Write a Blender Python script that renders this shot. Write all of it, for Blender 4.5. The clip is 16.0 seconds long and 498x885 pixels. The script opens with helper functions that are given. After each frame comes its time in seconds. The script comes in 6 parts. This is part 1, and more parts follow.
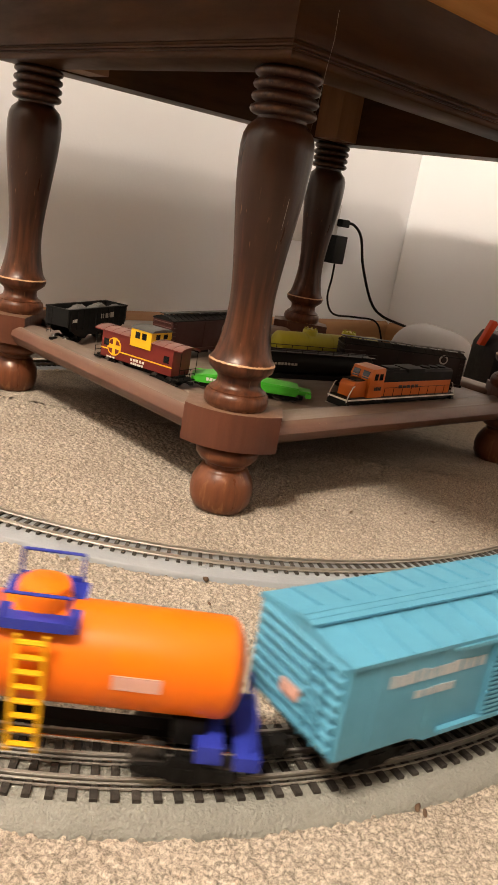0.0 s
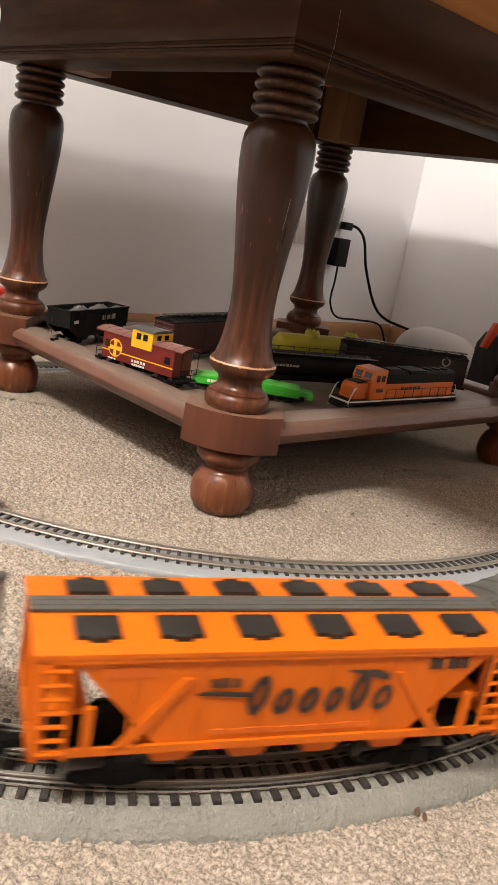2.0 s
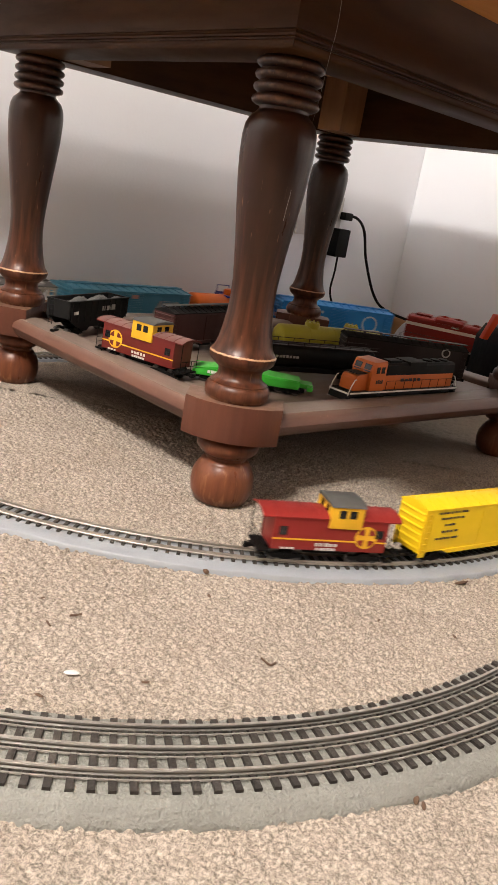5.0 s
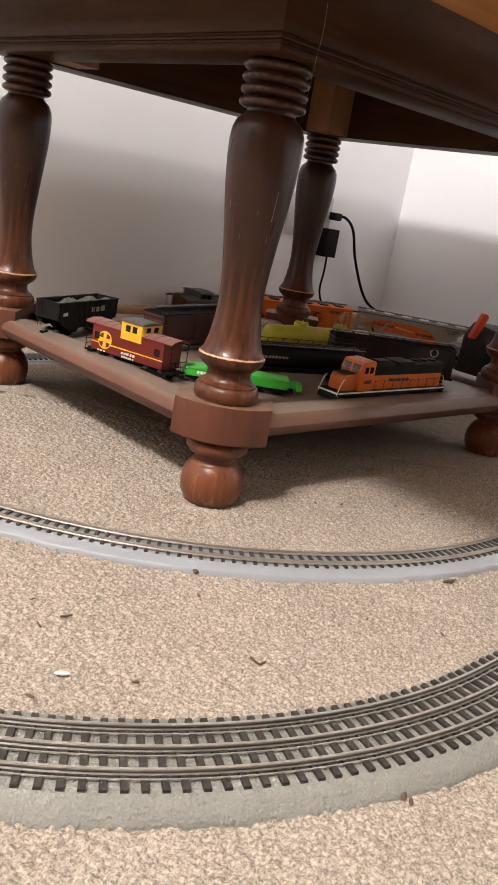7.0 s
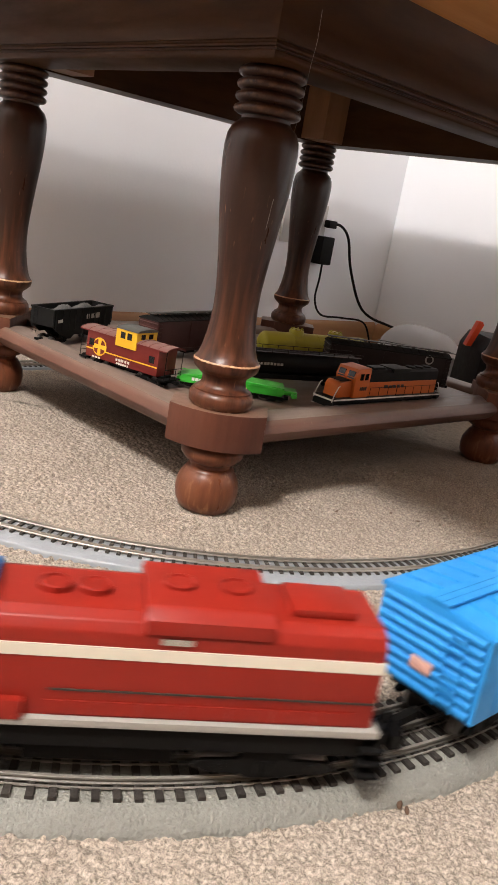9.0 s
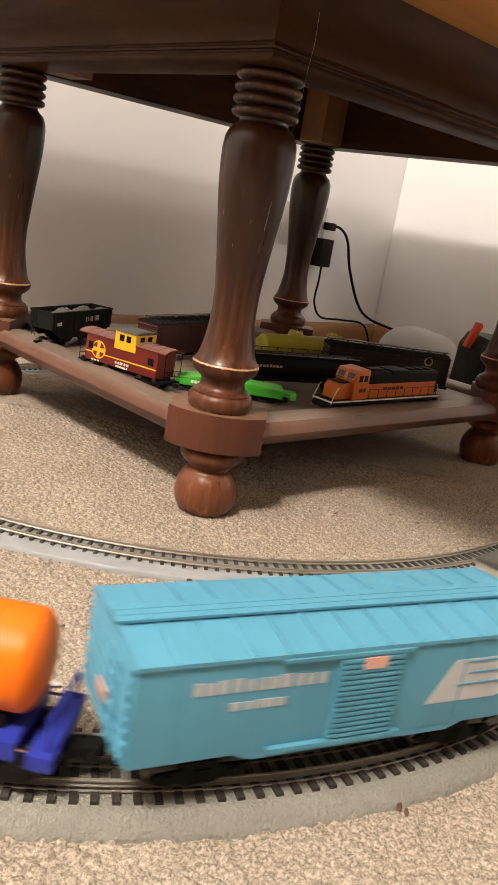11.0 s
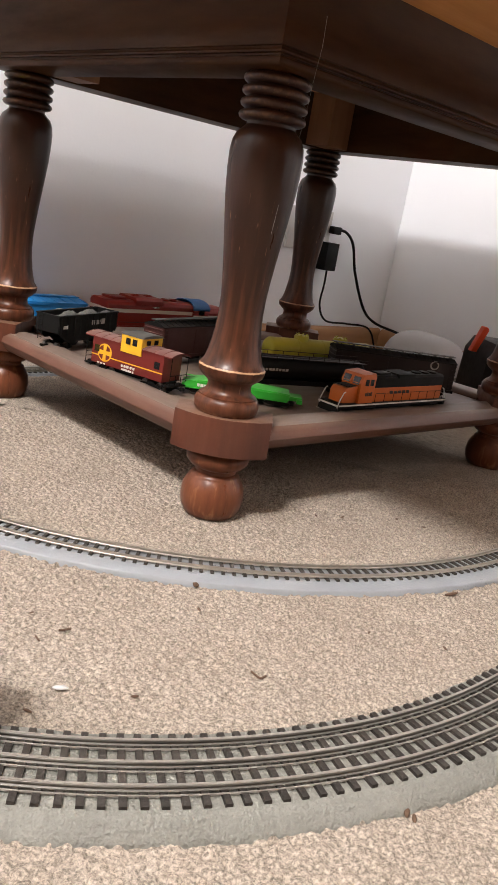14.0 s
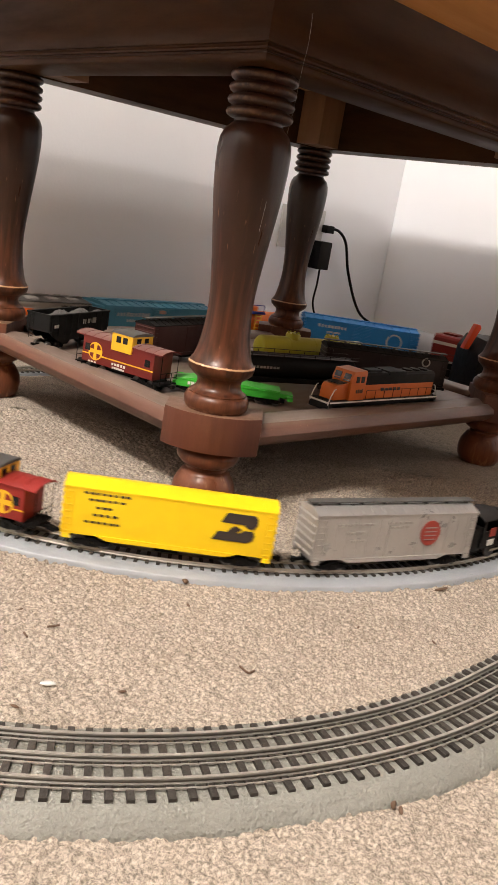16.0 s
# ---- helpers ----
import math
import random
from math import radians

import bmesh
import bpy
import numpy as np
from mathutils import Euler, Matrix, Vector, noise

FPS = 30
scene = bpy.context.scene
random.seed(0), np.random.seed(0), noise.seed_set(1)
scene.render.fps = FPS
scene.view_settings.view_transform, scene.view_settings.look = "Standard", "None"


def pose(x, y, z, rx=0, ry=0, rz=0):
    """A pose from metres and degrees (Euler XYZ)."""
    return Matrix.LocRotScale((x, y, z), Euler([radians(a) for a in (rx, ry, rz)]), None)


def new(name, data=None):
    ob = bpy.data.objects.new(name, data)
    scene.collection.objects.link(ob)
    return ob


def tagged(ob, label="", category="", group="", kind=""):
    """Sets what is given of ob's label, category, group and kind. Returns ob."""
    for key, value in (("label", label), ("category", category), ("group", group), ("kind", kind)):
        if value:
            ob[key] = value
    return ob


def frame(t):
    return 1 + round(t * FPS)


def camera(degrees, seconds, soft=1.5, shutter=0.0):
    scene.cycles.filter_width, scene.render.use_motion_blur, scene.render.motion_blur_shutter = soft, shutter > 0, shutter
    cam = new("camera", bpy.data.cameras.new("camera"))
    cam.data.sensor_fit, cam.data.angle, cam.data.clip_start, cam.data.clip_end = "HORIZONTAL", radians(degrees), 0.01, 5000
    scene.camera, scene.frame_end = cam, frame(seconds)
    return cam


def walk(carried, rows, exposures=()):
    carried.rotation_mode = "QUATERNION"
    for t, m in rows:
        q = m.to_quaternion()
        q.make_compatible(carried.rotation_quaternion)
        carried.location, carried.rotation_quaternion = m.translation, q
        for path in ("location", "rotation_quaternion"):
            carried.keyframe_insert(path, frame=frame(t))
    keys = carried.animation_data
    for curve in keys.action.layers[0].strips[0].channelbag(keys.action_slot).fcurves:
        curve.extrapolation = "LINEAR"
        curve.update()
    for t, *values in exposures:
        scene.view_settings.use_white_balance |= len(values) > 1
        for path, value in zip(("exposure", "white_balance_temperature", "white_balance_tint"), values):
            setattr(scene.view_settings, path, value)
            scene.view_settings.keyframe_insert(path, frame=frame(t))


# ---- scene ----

# ---------------------------------------------------------------- camera
cam = camera(33.87, 16.0, soft=1.5, shutter=0.35)
PATH = (  # seconds, x, y, z, yaw, pitch, roll
    (0.0, -0.0035, 0.0019, 0.2792, 0.508, -16.321, 9.835),
    (0.5, -0.0025, 0.0022, 0.2782, 0.598, -16.120, 9.907),
    (1.0, -0.0010, 0.0025, 0.2776, 0.695, -16.034, 9.924),
    (1.5, -0.0011, 0.0044, 0.2762, 0.749, -15.995, 9.953),
    (2.0, -0.0006, 0.0048, 0.2764, 0.821, -16.098, 9.881),
    (2.5, -0.0009, 0.0058, 0.2756, 0.829, -16.170, 9.938),
    (3.0, -0.0011, 0.0068, 0.2746, 0.861, -16.244, 9.924),
    (3.5, -0.0012, 0.0072, 0.2741, 0.847, -16.532, 9.934),
    (4.0, -0.0017, 0.0055, 0.2757, 0.799, -16.643, 9.980),
    (6.5, -0.0009, 0.0015, 0.2787, 0.216, -16.798, 9.877),
    (7.0, -0.0000, 0.0000, 0.2798, -0.000, -16.683, 9.885),
    (7.5, -0.0010, 0.0014, 0.2783, -0.240, -16.501, 9.962),
    (8.0, -0.0008, 0.0003, 0.2796, -0.197, -16.370, 9.925),
    (8.5, 0.0001, 0.0008, 0.2792, -0.252, -16.258, 9.934),
    (9.0, 0.0010, 0.0017, 0.2783, -0.201, -16.090, 9.920),
    (11.5, 0.0022, 0.0015, 0.2783, -0.115, -15.821, 9.662),
    (12.0, -0.0012, -0.0006, 0.2805, -0.004, -15.677, 9.727),
    (12.5, -0.0015, 0.0013, 0.2788, 0.060, -15.731, 9.748),
    (13.0, -0.0012, 0.0013, 0.2787, 0.130, -15.734, 9.762),
    (13.5, 0.0001, 0.0018, 0.2780, 0.118, -15.714, 9.795),
    (14.0, 0.0004, 0.0026, 0.2776, 0.208, -15.722, 9.744),
    (14.5, 0.0049, 0.0017, 0.2769, 0.290, -15.773, 9.724),
    (15.0, 0.0058, 0.0037, 0.2737, 0.279, -15.707, 9.631),
    (15.5, 0.0069, 0.0021, 0.2759, 0.189, -15.716, 9.474),
    (16.0, 0.0071, 0.0011, 0.2755, -0.001, -15.630, 9.445),
)
# the picture turns warmer while the turquoise car fills it, and cooler after
BALANCE = ((0.0, 7400), (1.0, 7000), (2.0, 6600), (3.0, 6200), (4.0, 6450), (6.5, 6250), (8.5, 6250), (9.0, 6200), (10.2, 6600), (11.5, 7300), (12.5, 6400),
           (13.5, 6100), (14.5, 6150), (15.5, 6500), (16.0, 6500))
walk(cam, [(t, pose(x, y, z, 90 + p, 0, w) @ pose(0, 0, 0, 0, 0, r)) for t, x, y, z, w, p, r in PATH], [(t, 0.09, k, 10) for t, k in BALANCE])

# ---------------------------------------------------------------- plan
# The end table stands parallel to the two walls; U runs along one side of it, V along the other.
ANGLE = radians(45.65)
U = Vector((math.cos(ANGLE), math.sin(ANGLE), 0))
V = Vector((-math.sin(ANGLE), math.cos(ANGLE), 0))
LEG = Vector((-0.0284, 0.7226, 0))      # axis of the front leg
TW, TD = 0.5135, 0.4137                 # between leg axes, along U and along V
SHELF = 0.090                           # top of the lower shelf
WALL_V, WALL_U = 0.686, 1.107           # the two walls, from the front leg
DEG_U = math.degrees(ANGLE)


def at(u, v, z=0.0):
    return LEG + U * u + V * v + Vector((0, 0, z))


# ---------------------------------------------------------------- light
world = bpy.data.worlds.new("world")
scene.world = world
world.use_nodes = True
world.node_tree.nodes["Background"].inputs[0].default_value = (0.9, 0.85, 0.8, 1)
world.node_tree.nodes["Background"].inputs[1].default_value = 0.02


# a ceiling fitting with two bulbs, behind and to one side of the camera
for u, v, power in ((-1.95, -0.78, 225), (-2.12, -0.48, 195)):
    bulb = bpy.data.lights.new("ceiling_bulb", "POINT")
    bulb.energy, bulb.shadow_soft_size, bulb.color = power, 0.10, (1.0, 0.935, 0.87)
    new("ceiling_bulb", bulb).location = at(u, v, 2.80)


# ---------------------------------------------------------------- materials
def material(name, colour, rough=0.5, metal=0.0, second=None, scale=40.0, amount=0.5, bump=0.0, bump_scale=300.0,
             spec=0.5, stretch=(1, 1, 1), wear=None, wear_amount=0.0, edges=True, dust=None, dust_amount=0.0, by_object=0.0, coat=0.0):
    m = bpy.data.materials.new(name)
    m.use_nodes = True
    nt = m.node_tree
    N, Lk = nt.nodes, nt.links
    b = N["Principled BSDF"]
    b.inputs["Roughness"].default_value = rough
    b.inputs["Metallic"].default_value = metal
    b.inputs["Specular IOR Level"].default_value = spec
    b.inputs["Coat Weight"].default_value = coat
    tc = N.new("ShaderNodeTexCoord")
    mp = N.new("ShaderNodeMapping")
    mp.inputs["Scale"].default_value = stretch
    Lk.new(tc.outputs["Object"], mp.inputs[0])
    n1 = N.new("ShaderNodeTexNoise")
    n1.inputs["Scale"].default_value, n1.inputs["Detail"].default_value, n1.inputs["Roughness"].default_value = scale, 6, 0.62
    Lk.new(mp.outputs[0], n1.inputs["Vector"])
    n0 = N.new("ShaderNodeTexNoise")
    n0.inputs["Scale"].default_value, n0.inputs["Detail"].default_value = scale * 0.17, 2
    Lk.new(mp.outputs[0], n0.inputs["Vector"])
    mix_n = N.new("ShaderNodeMath")
    mix_n.operation = "ADD"
    Lk.new(n1.outputs["Fac"], mix_n.inputs[0])
    Lk.new(n0.outputs["Fac"], mix_n.inputs[1])
    mr = N.new("ShaderNodeMapRange")
    mr.inputs[1].default_value, mr.inputs[2].default_value = 0.7, 1.3
    mr.inputs[3].default_value, mr.inputs[4].default_value = 0.0, amount
    Lk.new(mix_n.outputs[0], mr.inputs[0])
    second = second or tuple(c * 0.6 for c in colour)
    mx = N.new("ShaderNodeMix")
    mx.data_type = "RGBA"
    mx.inputs[6].default_value, mx.inputs[7].default_value = (*colour, 1), (*second, 1)
    Lk.new(mr.outputs[0], mx.inputs[0])
    out = mx.outputs[2]
    if by_object:
        oi = N.new("ShaderNodeObjectInfo")
        hs = N.new("ShaderNodeHueSaturation")
        r2 = N.new("ShaderNodeMapRange")
        r2.inputs[3].default_value, r2.inputs[4].default_value = 1 - by_object, 1 + by_object
        Lk.new(oi.outputs["Random"], r2.inputs[0])
        Lk.new(r2.outputs[0], hs.inputs["Value"])
        Lk.new(out, hs.inputs["Color"])
        out = hs.outputs[0]
    if wear:
        ge = N.new("ShaderNodeNewGeometry")
        pr = N.new("ShaderNodeMapRange")
        pr.inputs[1].default_value, pr.inputs[2].default_value = 0.545, 0.66
        Lk.new(ge.outputs["Pointiness"], pr.inputs[0])
        n2 = N.new("ShaderNodeTexNoise")
        n2.inputs["Scale"].default_value, n2.inputs["Detail"].default_value = 170, 8
        Lk.new(tc.outputs["Object"], n2.inputs["Vector"])
        r3 = N.new("ShaderNodeMapRange")
        r3.inputs[1].default_value, r3.inputs[2].default_value = 0.42, 0.62
        Lk.new(n2.outputs["Fac"], r3.inputs[0])
        # a few long thin scratches
        ms = N.new("ShaderNodeMapping")
        ms.inputs["Scale"].default_value = (420, 420, 22)
        ms.inputs["Rotation"].default_value = (0.2, 0.12, 0)
        Lk.new(tc.outputs["Object"], ms.inputs[0])
        n3 = N.new("ShaderNodeTexNoise")
        n3.inputs["Scale"].default_value, n3.inputs["Detail"].default_value = 1.0, 2
        Lk.new(ms.outputs[0], n3.inputs["Vector"])
        r4 = N.new("ShaderNodeMapRange")
        r4.inputs[1].default_value, r4.inputs[2].default_value = 0.70, 0.78
        r4.inputs[4].default_value = 0.35
        Lk.new(n3.outputs["Fac"], r4.inputs[0])
        mu = N.new("ShaderNodeMath")
        mu.operation = "MULTIPLY"
        Lk.new(pr.outputs[0], mu.inputs[0])
        Lk.new(r3.outputs[0], mu.inputs[1])
        ad = N.new("ShaderNodeMath")
        ad.operation, ad.use_clamp = "ADD", True
        if edges:
            Lk.new(mu.outputs[0], ad.inputs[0])
        else:
            ad.inputs[0].default_value = 0
        Lk.new(r4.outputs[0], ad.inputs[1])
        am = N.new("ShaderNodeMath")
        am.operation = "MULTIPLY"
        am.inputs[1].default_value = wear_amount
        Lk.new(ad.outputs[0], am.inputs[0])
        m2 = N.new("ShaderNodeMix")
        m2.data_type = "RGBA"
        m2.inputs[7].default_value = (*wear, 1)
        Lk.new(am.outputs[0], m2.inputs[0])
        Lk.new(out, m2.inputs[6])
        out = m2.outputs[2]
    if dust:
        # dust settles on faces that look up
        ge2 = N.new("ShaderNodeNewGeometry")
        sp = N.new("ShaderNodeSeparateXYZ")
        Lk.new(ge2.outputs["Normal"], sp.inputs[0])
        r5 = N.new("ShaderNodeMapRange")
        r5.inputs[1].default_value, r5.inputs[2].default_value = 0.55, 1.0
        r5.inputs[4].default_value = dust_amount
        Lk.new(sp.outputs["Z"], r5.inputs[0])
        m3 = N.new("ShaderNodeMix")
        m3.data_type = "RGBA"
        m3.inputs[7].default_value = (*dust, 1)
        Lk.new(r5.outputs[0], m3.inputs[0])
        Lk.new(out, m3.inputs[6])
        out = m3.outputs[2]
    Lk.new(out, b.inputs["Base Color"])
    # roughness varies a little with the same grain
    rr = N.new("ShaderNodeMapRange")
    rr.inputs[1].default_value, rr.inputs[2].default_value = 0.3, 0.7
    rr.inputs[3].default_value, rr.inputs[4].default_value = max(0.03, rough - 0.08), min(1, rough + 0.08)
    Lk.new(n1.outputs["Fac"], rr.inputs[0])
    Lk.new(rr.outputs[0], b.inputs["Roughness"])
    if bump:
        nb = N.new("ShaderNodeTexNoise")
        nb.inputs["Scale"].default_value, nb.inputs["Detail"].default_value = bump_scale, 4
        Lk.new(mp.outputs[0], nb.inputs["Vector"])
        bp = N.new("ShaderNodeBump")
        bp.inputs["Strength"].default_value, bp.inputs["Distance"].default_value = bump, 0.002
        Lk.new(nb.outputs["Fac"], bp.inputs["Height"])
        Lk.new(bp.outputs[0], b.inputs["Normal"])
    return m


M_WALL = material("wall_paint", (0.86, 0.875, 0.905), 0.75, second=(0.83, 0.845, 0.875), scale=6, amount=0.6, bump=0.12, bump_scale=220)
# for walls out of view: an invented brown, dark to keep bounced light low
M_UNSEEN_WALL = material("unseen_wall_brown", (0.16, 0.10, 0.06), 0.6, second=(0.10, 0.06, 0.035), scale=8, amount=0.8, stretch=(3, 3, 0.3))
M_CEIL = material("ceiling_paint", (0.66, 0.65, 0.63), 0.9, second=(0.61, 0.60, 0.58), scale=8, bump=0.2, bump_scale=150)
M_CARPET = material("carpet_pile", (0.350, 0.298, 0.245), 0.95, second=(0.276, 0.229, 0.182), scale=60, amount=0.7, spec=0.06)
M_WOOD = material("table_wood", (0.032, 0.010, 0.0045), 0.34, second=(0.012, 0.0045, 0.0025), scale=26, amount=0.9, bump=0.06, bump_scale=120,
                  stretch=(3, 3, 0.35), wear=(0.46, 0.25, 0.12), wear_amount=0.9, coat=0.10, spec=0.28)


def two_tone_pile(m):
    """Each tuft of the pile has a shade of its own, from dark flecks to pale tips."""
    nt = m.node_tree
    N, Lk = nt.nodes, nt.links
    b = N["Principled BSDF"]
    old = b.inputs["Base Color"].links[0].from_socket
    tc = N.new("ShaderNodeTexCoord")
    vo = N.new("ShaderNodeTexNoise")
    vo.inputs["Scale"].default_value, vo.inputs["Detail"].default_value, vo.inputs["Roughness"].default_value = 560, 3, 0.72
    Lk.new(tc.outputs["Object"], vo.inputs["Vector"])
    mr = N.new("ShaderNodeMapRange")
    mr.inputs[1].default_value, mr.inputs[2].default_value = 0.36, 0.64
    mr.inputs[3].default_value, mr.inputs[4].default_value = 0.46, 1.36
    Lk.new(vo.outputs["Fac"], mr.inputs[0])
    hs = N.new("ShaderNodeHueSaturation")
    Lk.new(mr.outputs[0], hs.inputs["Value"])
    Lk.new(old, hs.inputs["Color"])
    Lk.new(hs.outputs[0], b.inputs["Base Color"])


two_tone_pile(M_CARPET)


def worn_and_lit_below(m, low, high, colour):
    """The dark varnish has worn off in streaks low on a leg; the dark top also paints in the board's shade."""
    nt = m.node_tree
    N, Lk = nt.nodes, nt.links
    b = N["Principled BSDF"]
    old = b.inputs["Base Color"].links[0].from_socket
    tc = N.new("ShaderNodeTexCoord")
    sp = N.new("ShaderNodeSeparateXYZ")
    Lk.new(tc.outputs["Object"], sp.inputs[0])
    mp = N.new("ShaderNodeMapping")
    mp.inputs["Scale"].default_value = (150, 150, 9)
    Lk.new(tc.outputs["Object"], mp.inputs[0])
    no = N.new("ShaderNodeTexNoise")
    no.inputs["Scale"].default_value, no.inputs["Detail"].default_value = 1.0, 5
    Lk.new(mp.outputs[0], no.inputs["Vector"])
    # height ramp: wear below, plus shade under the board put into the colour
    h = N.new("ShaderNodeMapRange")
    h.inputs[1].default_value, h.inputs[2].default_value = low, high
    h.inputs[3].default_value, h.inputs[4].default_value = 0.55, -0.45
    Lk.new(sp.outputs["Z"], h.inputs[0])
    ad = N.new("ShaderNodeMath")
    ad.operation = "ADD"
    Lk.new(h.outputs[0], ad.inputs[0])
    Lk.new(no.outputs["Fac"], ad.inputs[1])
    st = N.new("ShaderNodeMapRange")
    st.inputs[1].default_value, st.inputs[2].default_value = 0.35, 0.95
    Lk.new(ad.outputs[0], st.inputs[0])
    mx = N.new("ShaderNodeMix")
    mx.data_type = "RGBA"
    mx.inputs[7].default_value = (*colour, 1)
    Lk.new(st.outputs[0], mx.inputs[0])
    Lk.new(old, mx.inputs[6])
    # pale streaks where the wood is bare
    s2 = N.new("ShaderNodeMapRange")
    s2.inputs[1].default_value, s2.inputs[2].default_value, s2.inputs[4].default_value = 1.00, 1.24, 0.65
    Lk.new(ad.outputs[0], s2.inputs[0])
    m2 = N.new("ShaderNodeMix")
    m2.data_type = "RGBA"
    m2.inputs[7].default_value = (0.46, 0.25, 0.12, 1)
    Lk.new(s2.outputs[0], m2.inputs[0])
    Lk.new(mx.outputs[2], m2.inputs[6])
    Lk.new(m2.outputs[2], b.inputs["Base Color"])


worn_and_lit_below(M_WOOD, -0.02, 0.34, (0.145, 0.047, 0.021))


def chipped_band(m, z, half, colour):
    """The varnish is chipped off in flakes along the sharpest turned edge."""
    nt = m.node_tree
    N, Lk = nt.nodes, nt.links
    b = N["Principled BSDF"]
    old = b.inputs["Base Color"].links[0].from_socket
    tc = N.new("ShaderNodeTexCoord")
    sp = N.new("ShaderNodeSeparateXYZ")
    Lk.new(tc.outputs["Object"], sp.inputs[0])
    no = N.new("ShaderNodeTexNoise")
    no.inputs["Scale"].default_value, no.inputs["Detail"].default_value, no.inputs["Roughness"].default_value = 210, 5, 0.7
    Lk.new(tc.outputs["Object"], no.inputs["Vector"])
    d = N.new("ShaderNodeMath")
    d.operation = "SUBTRACT"
    d.inputs[1].default_value = z
    Lk.new(sp.outputs["Z"], d.inputs[0])
    ab = N.new("ShaderNodeMath")
    ab.operation = "ABSOLUTE"
    Lk.new(d.outputs[0], ab.inputs[0])
    mr = N.new("ShaderNodeMapRange")
    mr.inputs[1].default_value, mr.inputs[2].default_value = 0.0, half
    mr.inputs[3].default_value, mr.inputs[4].default_value = 0.36, -0.40
    Lk.new(ab.outputs[0], mr.inputs[0])
    ad = N.new("ShaderNodeMath")
    ad.operation = "ADD"
    Lk.new(mr.outputs[0], ad.inputs[0])
    Lk.new(no.outputs["Fac"], ad.inputs[1])
    st = N.new("ShaderNodeMapRange")
    st.inputs[1].default_value, st.inputs[2].default_value, st.inputs[4].default_value = 0.60, 0.70, 0.9
    Lk.new(ad.outputs[0], st.inputs[0])
    mx = N.new("ShaderNodeMix")
    mx.data_type = "RGBA"
    mx.inputs[7].default_value = (*colour, 1)
    Lk.new(st.outputs[0], mx.inputs[0])
    Lk.new(old, mx.inputs[6])
    Lk.new(mx.outputs[2], b.inputs["Base Color"])


chipped_band(M_WOOD, 0.1424, 0.0026, (0.50, 0.30, 0.17))
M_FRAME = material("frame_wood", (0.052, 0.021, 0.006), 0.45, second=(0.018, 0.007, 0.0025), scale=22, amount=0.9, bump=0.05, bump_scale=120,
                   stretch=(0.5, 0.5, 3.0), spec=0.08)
M_BLOCK = material("block_wood", (0.115, 0.036, 0.019), 0.36, second=(0.055, 0.018, 0.010), scale=26, amount=0.8, bump=0.06, stretch=(3, 3, 0.4),
                   wear=(0.42, 0.24, 0.14), wear_amount=0.8, edges=False, dust=(0.24, 0.15, 0.10), dust_amount=0.5)
M_WOODSHELF = material("shelf_wood", (0.140, 0.056, 0.032), 0.42, second=(0.065, 0.025, 0.015), scale=24, amount=0.8, bump=0.08,
                       stretch=(0.5, 3, 3), wear=(0.45, 0.26, 0.15), wear_amount=0.7, edges=False, dust=(0.24, 0.19, 0.155), dust_amount=0.75)
M_OLDPINE = material("aged_pine", (0.22, 0.105, 0.045), 0.6, second=(0.12, 0.055, 0.022), scale=16, amount=0.8, stretch=(4, 4, 0.4))
M_PINE = material("raw_pine", (0.55, 0.26, 0.08), 0.6, second=(0.36, 0.15, 0.045), scale=14, amount=0.8, bump=0.1, stretch=(0.4, 4, 4))
M_BASEB = material("baseboard_wood", (0.40, 0.21, 0.09), 0.45, second=(0.26, 0.12, 0.05), scale=18, amount=0.8, stretch=(0.4, 3, 3))
M_ROAD_O = material("grey_green_roadbed", (0.230, 0.226, 0.198), 0.62, second=(0.175, 0.171, 0.147), scale=34, amount=0.8, bump=0.8, bump_scale=480)
M_ROAD_HO = material("grey_blue_roadbed", (0.30, 0.315, 0.33), 0.34, second=(0.24, 0.255, 0.27), scale=30, amount=0.7, bump=0.28, bump_scale=380)
M_TIE = material("tie_brown", (0.036, 0.028, 0.022), 0.7, second=(0.020, 0.016, 0.013), scale=200, amount=0.8, bump=0.3, bump_scale=700, by_object=0.25)
M_TIE_HO = material("tie_brown_small", (0.050, 0.042, 0.034), 0.65, second=(0.03, 0.025, 0.02), scale=200, amount=0.8, by_object=0.25)
M_RAIL = material("rail_steel", (0.50, 0.47, 0.43), 0.36, 0.55, second=(0.30, 0.26, 0.22), scale=60, amount=0.7)
M_RAILDARK = material("rail_blackened", (0.21, 0.195, 0.17), 0.45, 0.4, second=(0.035, 0.03, 0.026), scale=80)
M_RAIL_B = material("rail_brass", (0.50, 0.46, 0.40), 0.34, 0.7, second=(0.30, 0.26, 0.20), scale=60, amount=0.7)
M_BLACK = material("black_plastic", (0.006, 0.006, 0.0065), 0.45, spec=0.12, second=(0.012, 0.011, 0.010), scale=90, amount=0.7, dust=(0.16, 0.14, 0.12), dust_amount=0.04)
M_TRUCK = material("truck_black", (0.0045, 0.0042, 0.0042), 0.6, second=(0.009, 0.008, 0.007), spec=0.08, scale=120, amount=0.8)
M_WHEEL = material("wheel_metal", (0.16, 0.15, 0.14), 0.35, 0.8, second=(0.05, 0.045, 0.04), scale=150)
M_CHROME = material("bright_metal", (0.7, 0.69, 0.67), 0.22, 1.0, second=(0.55, 0.54, 0.52), scale=100)


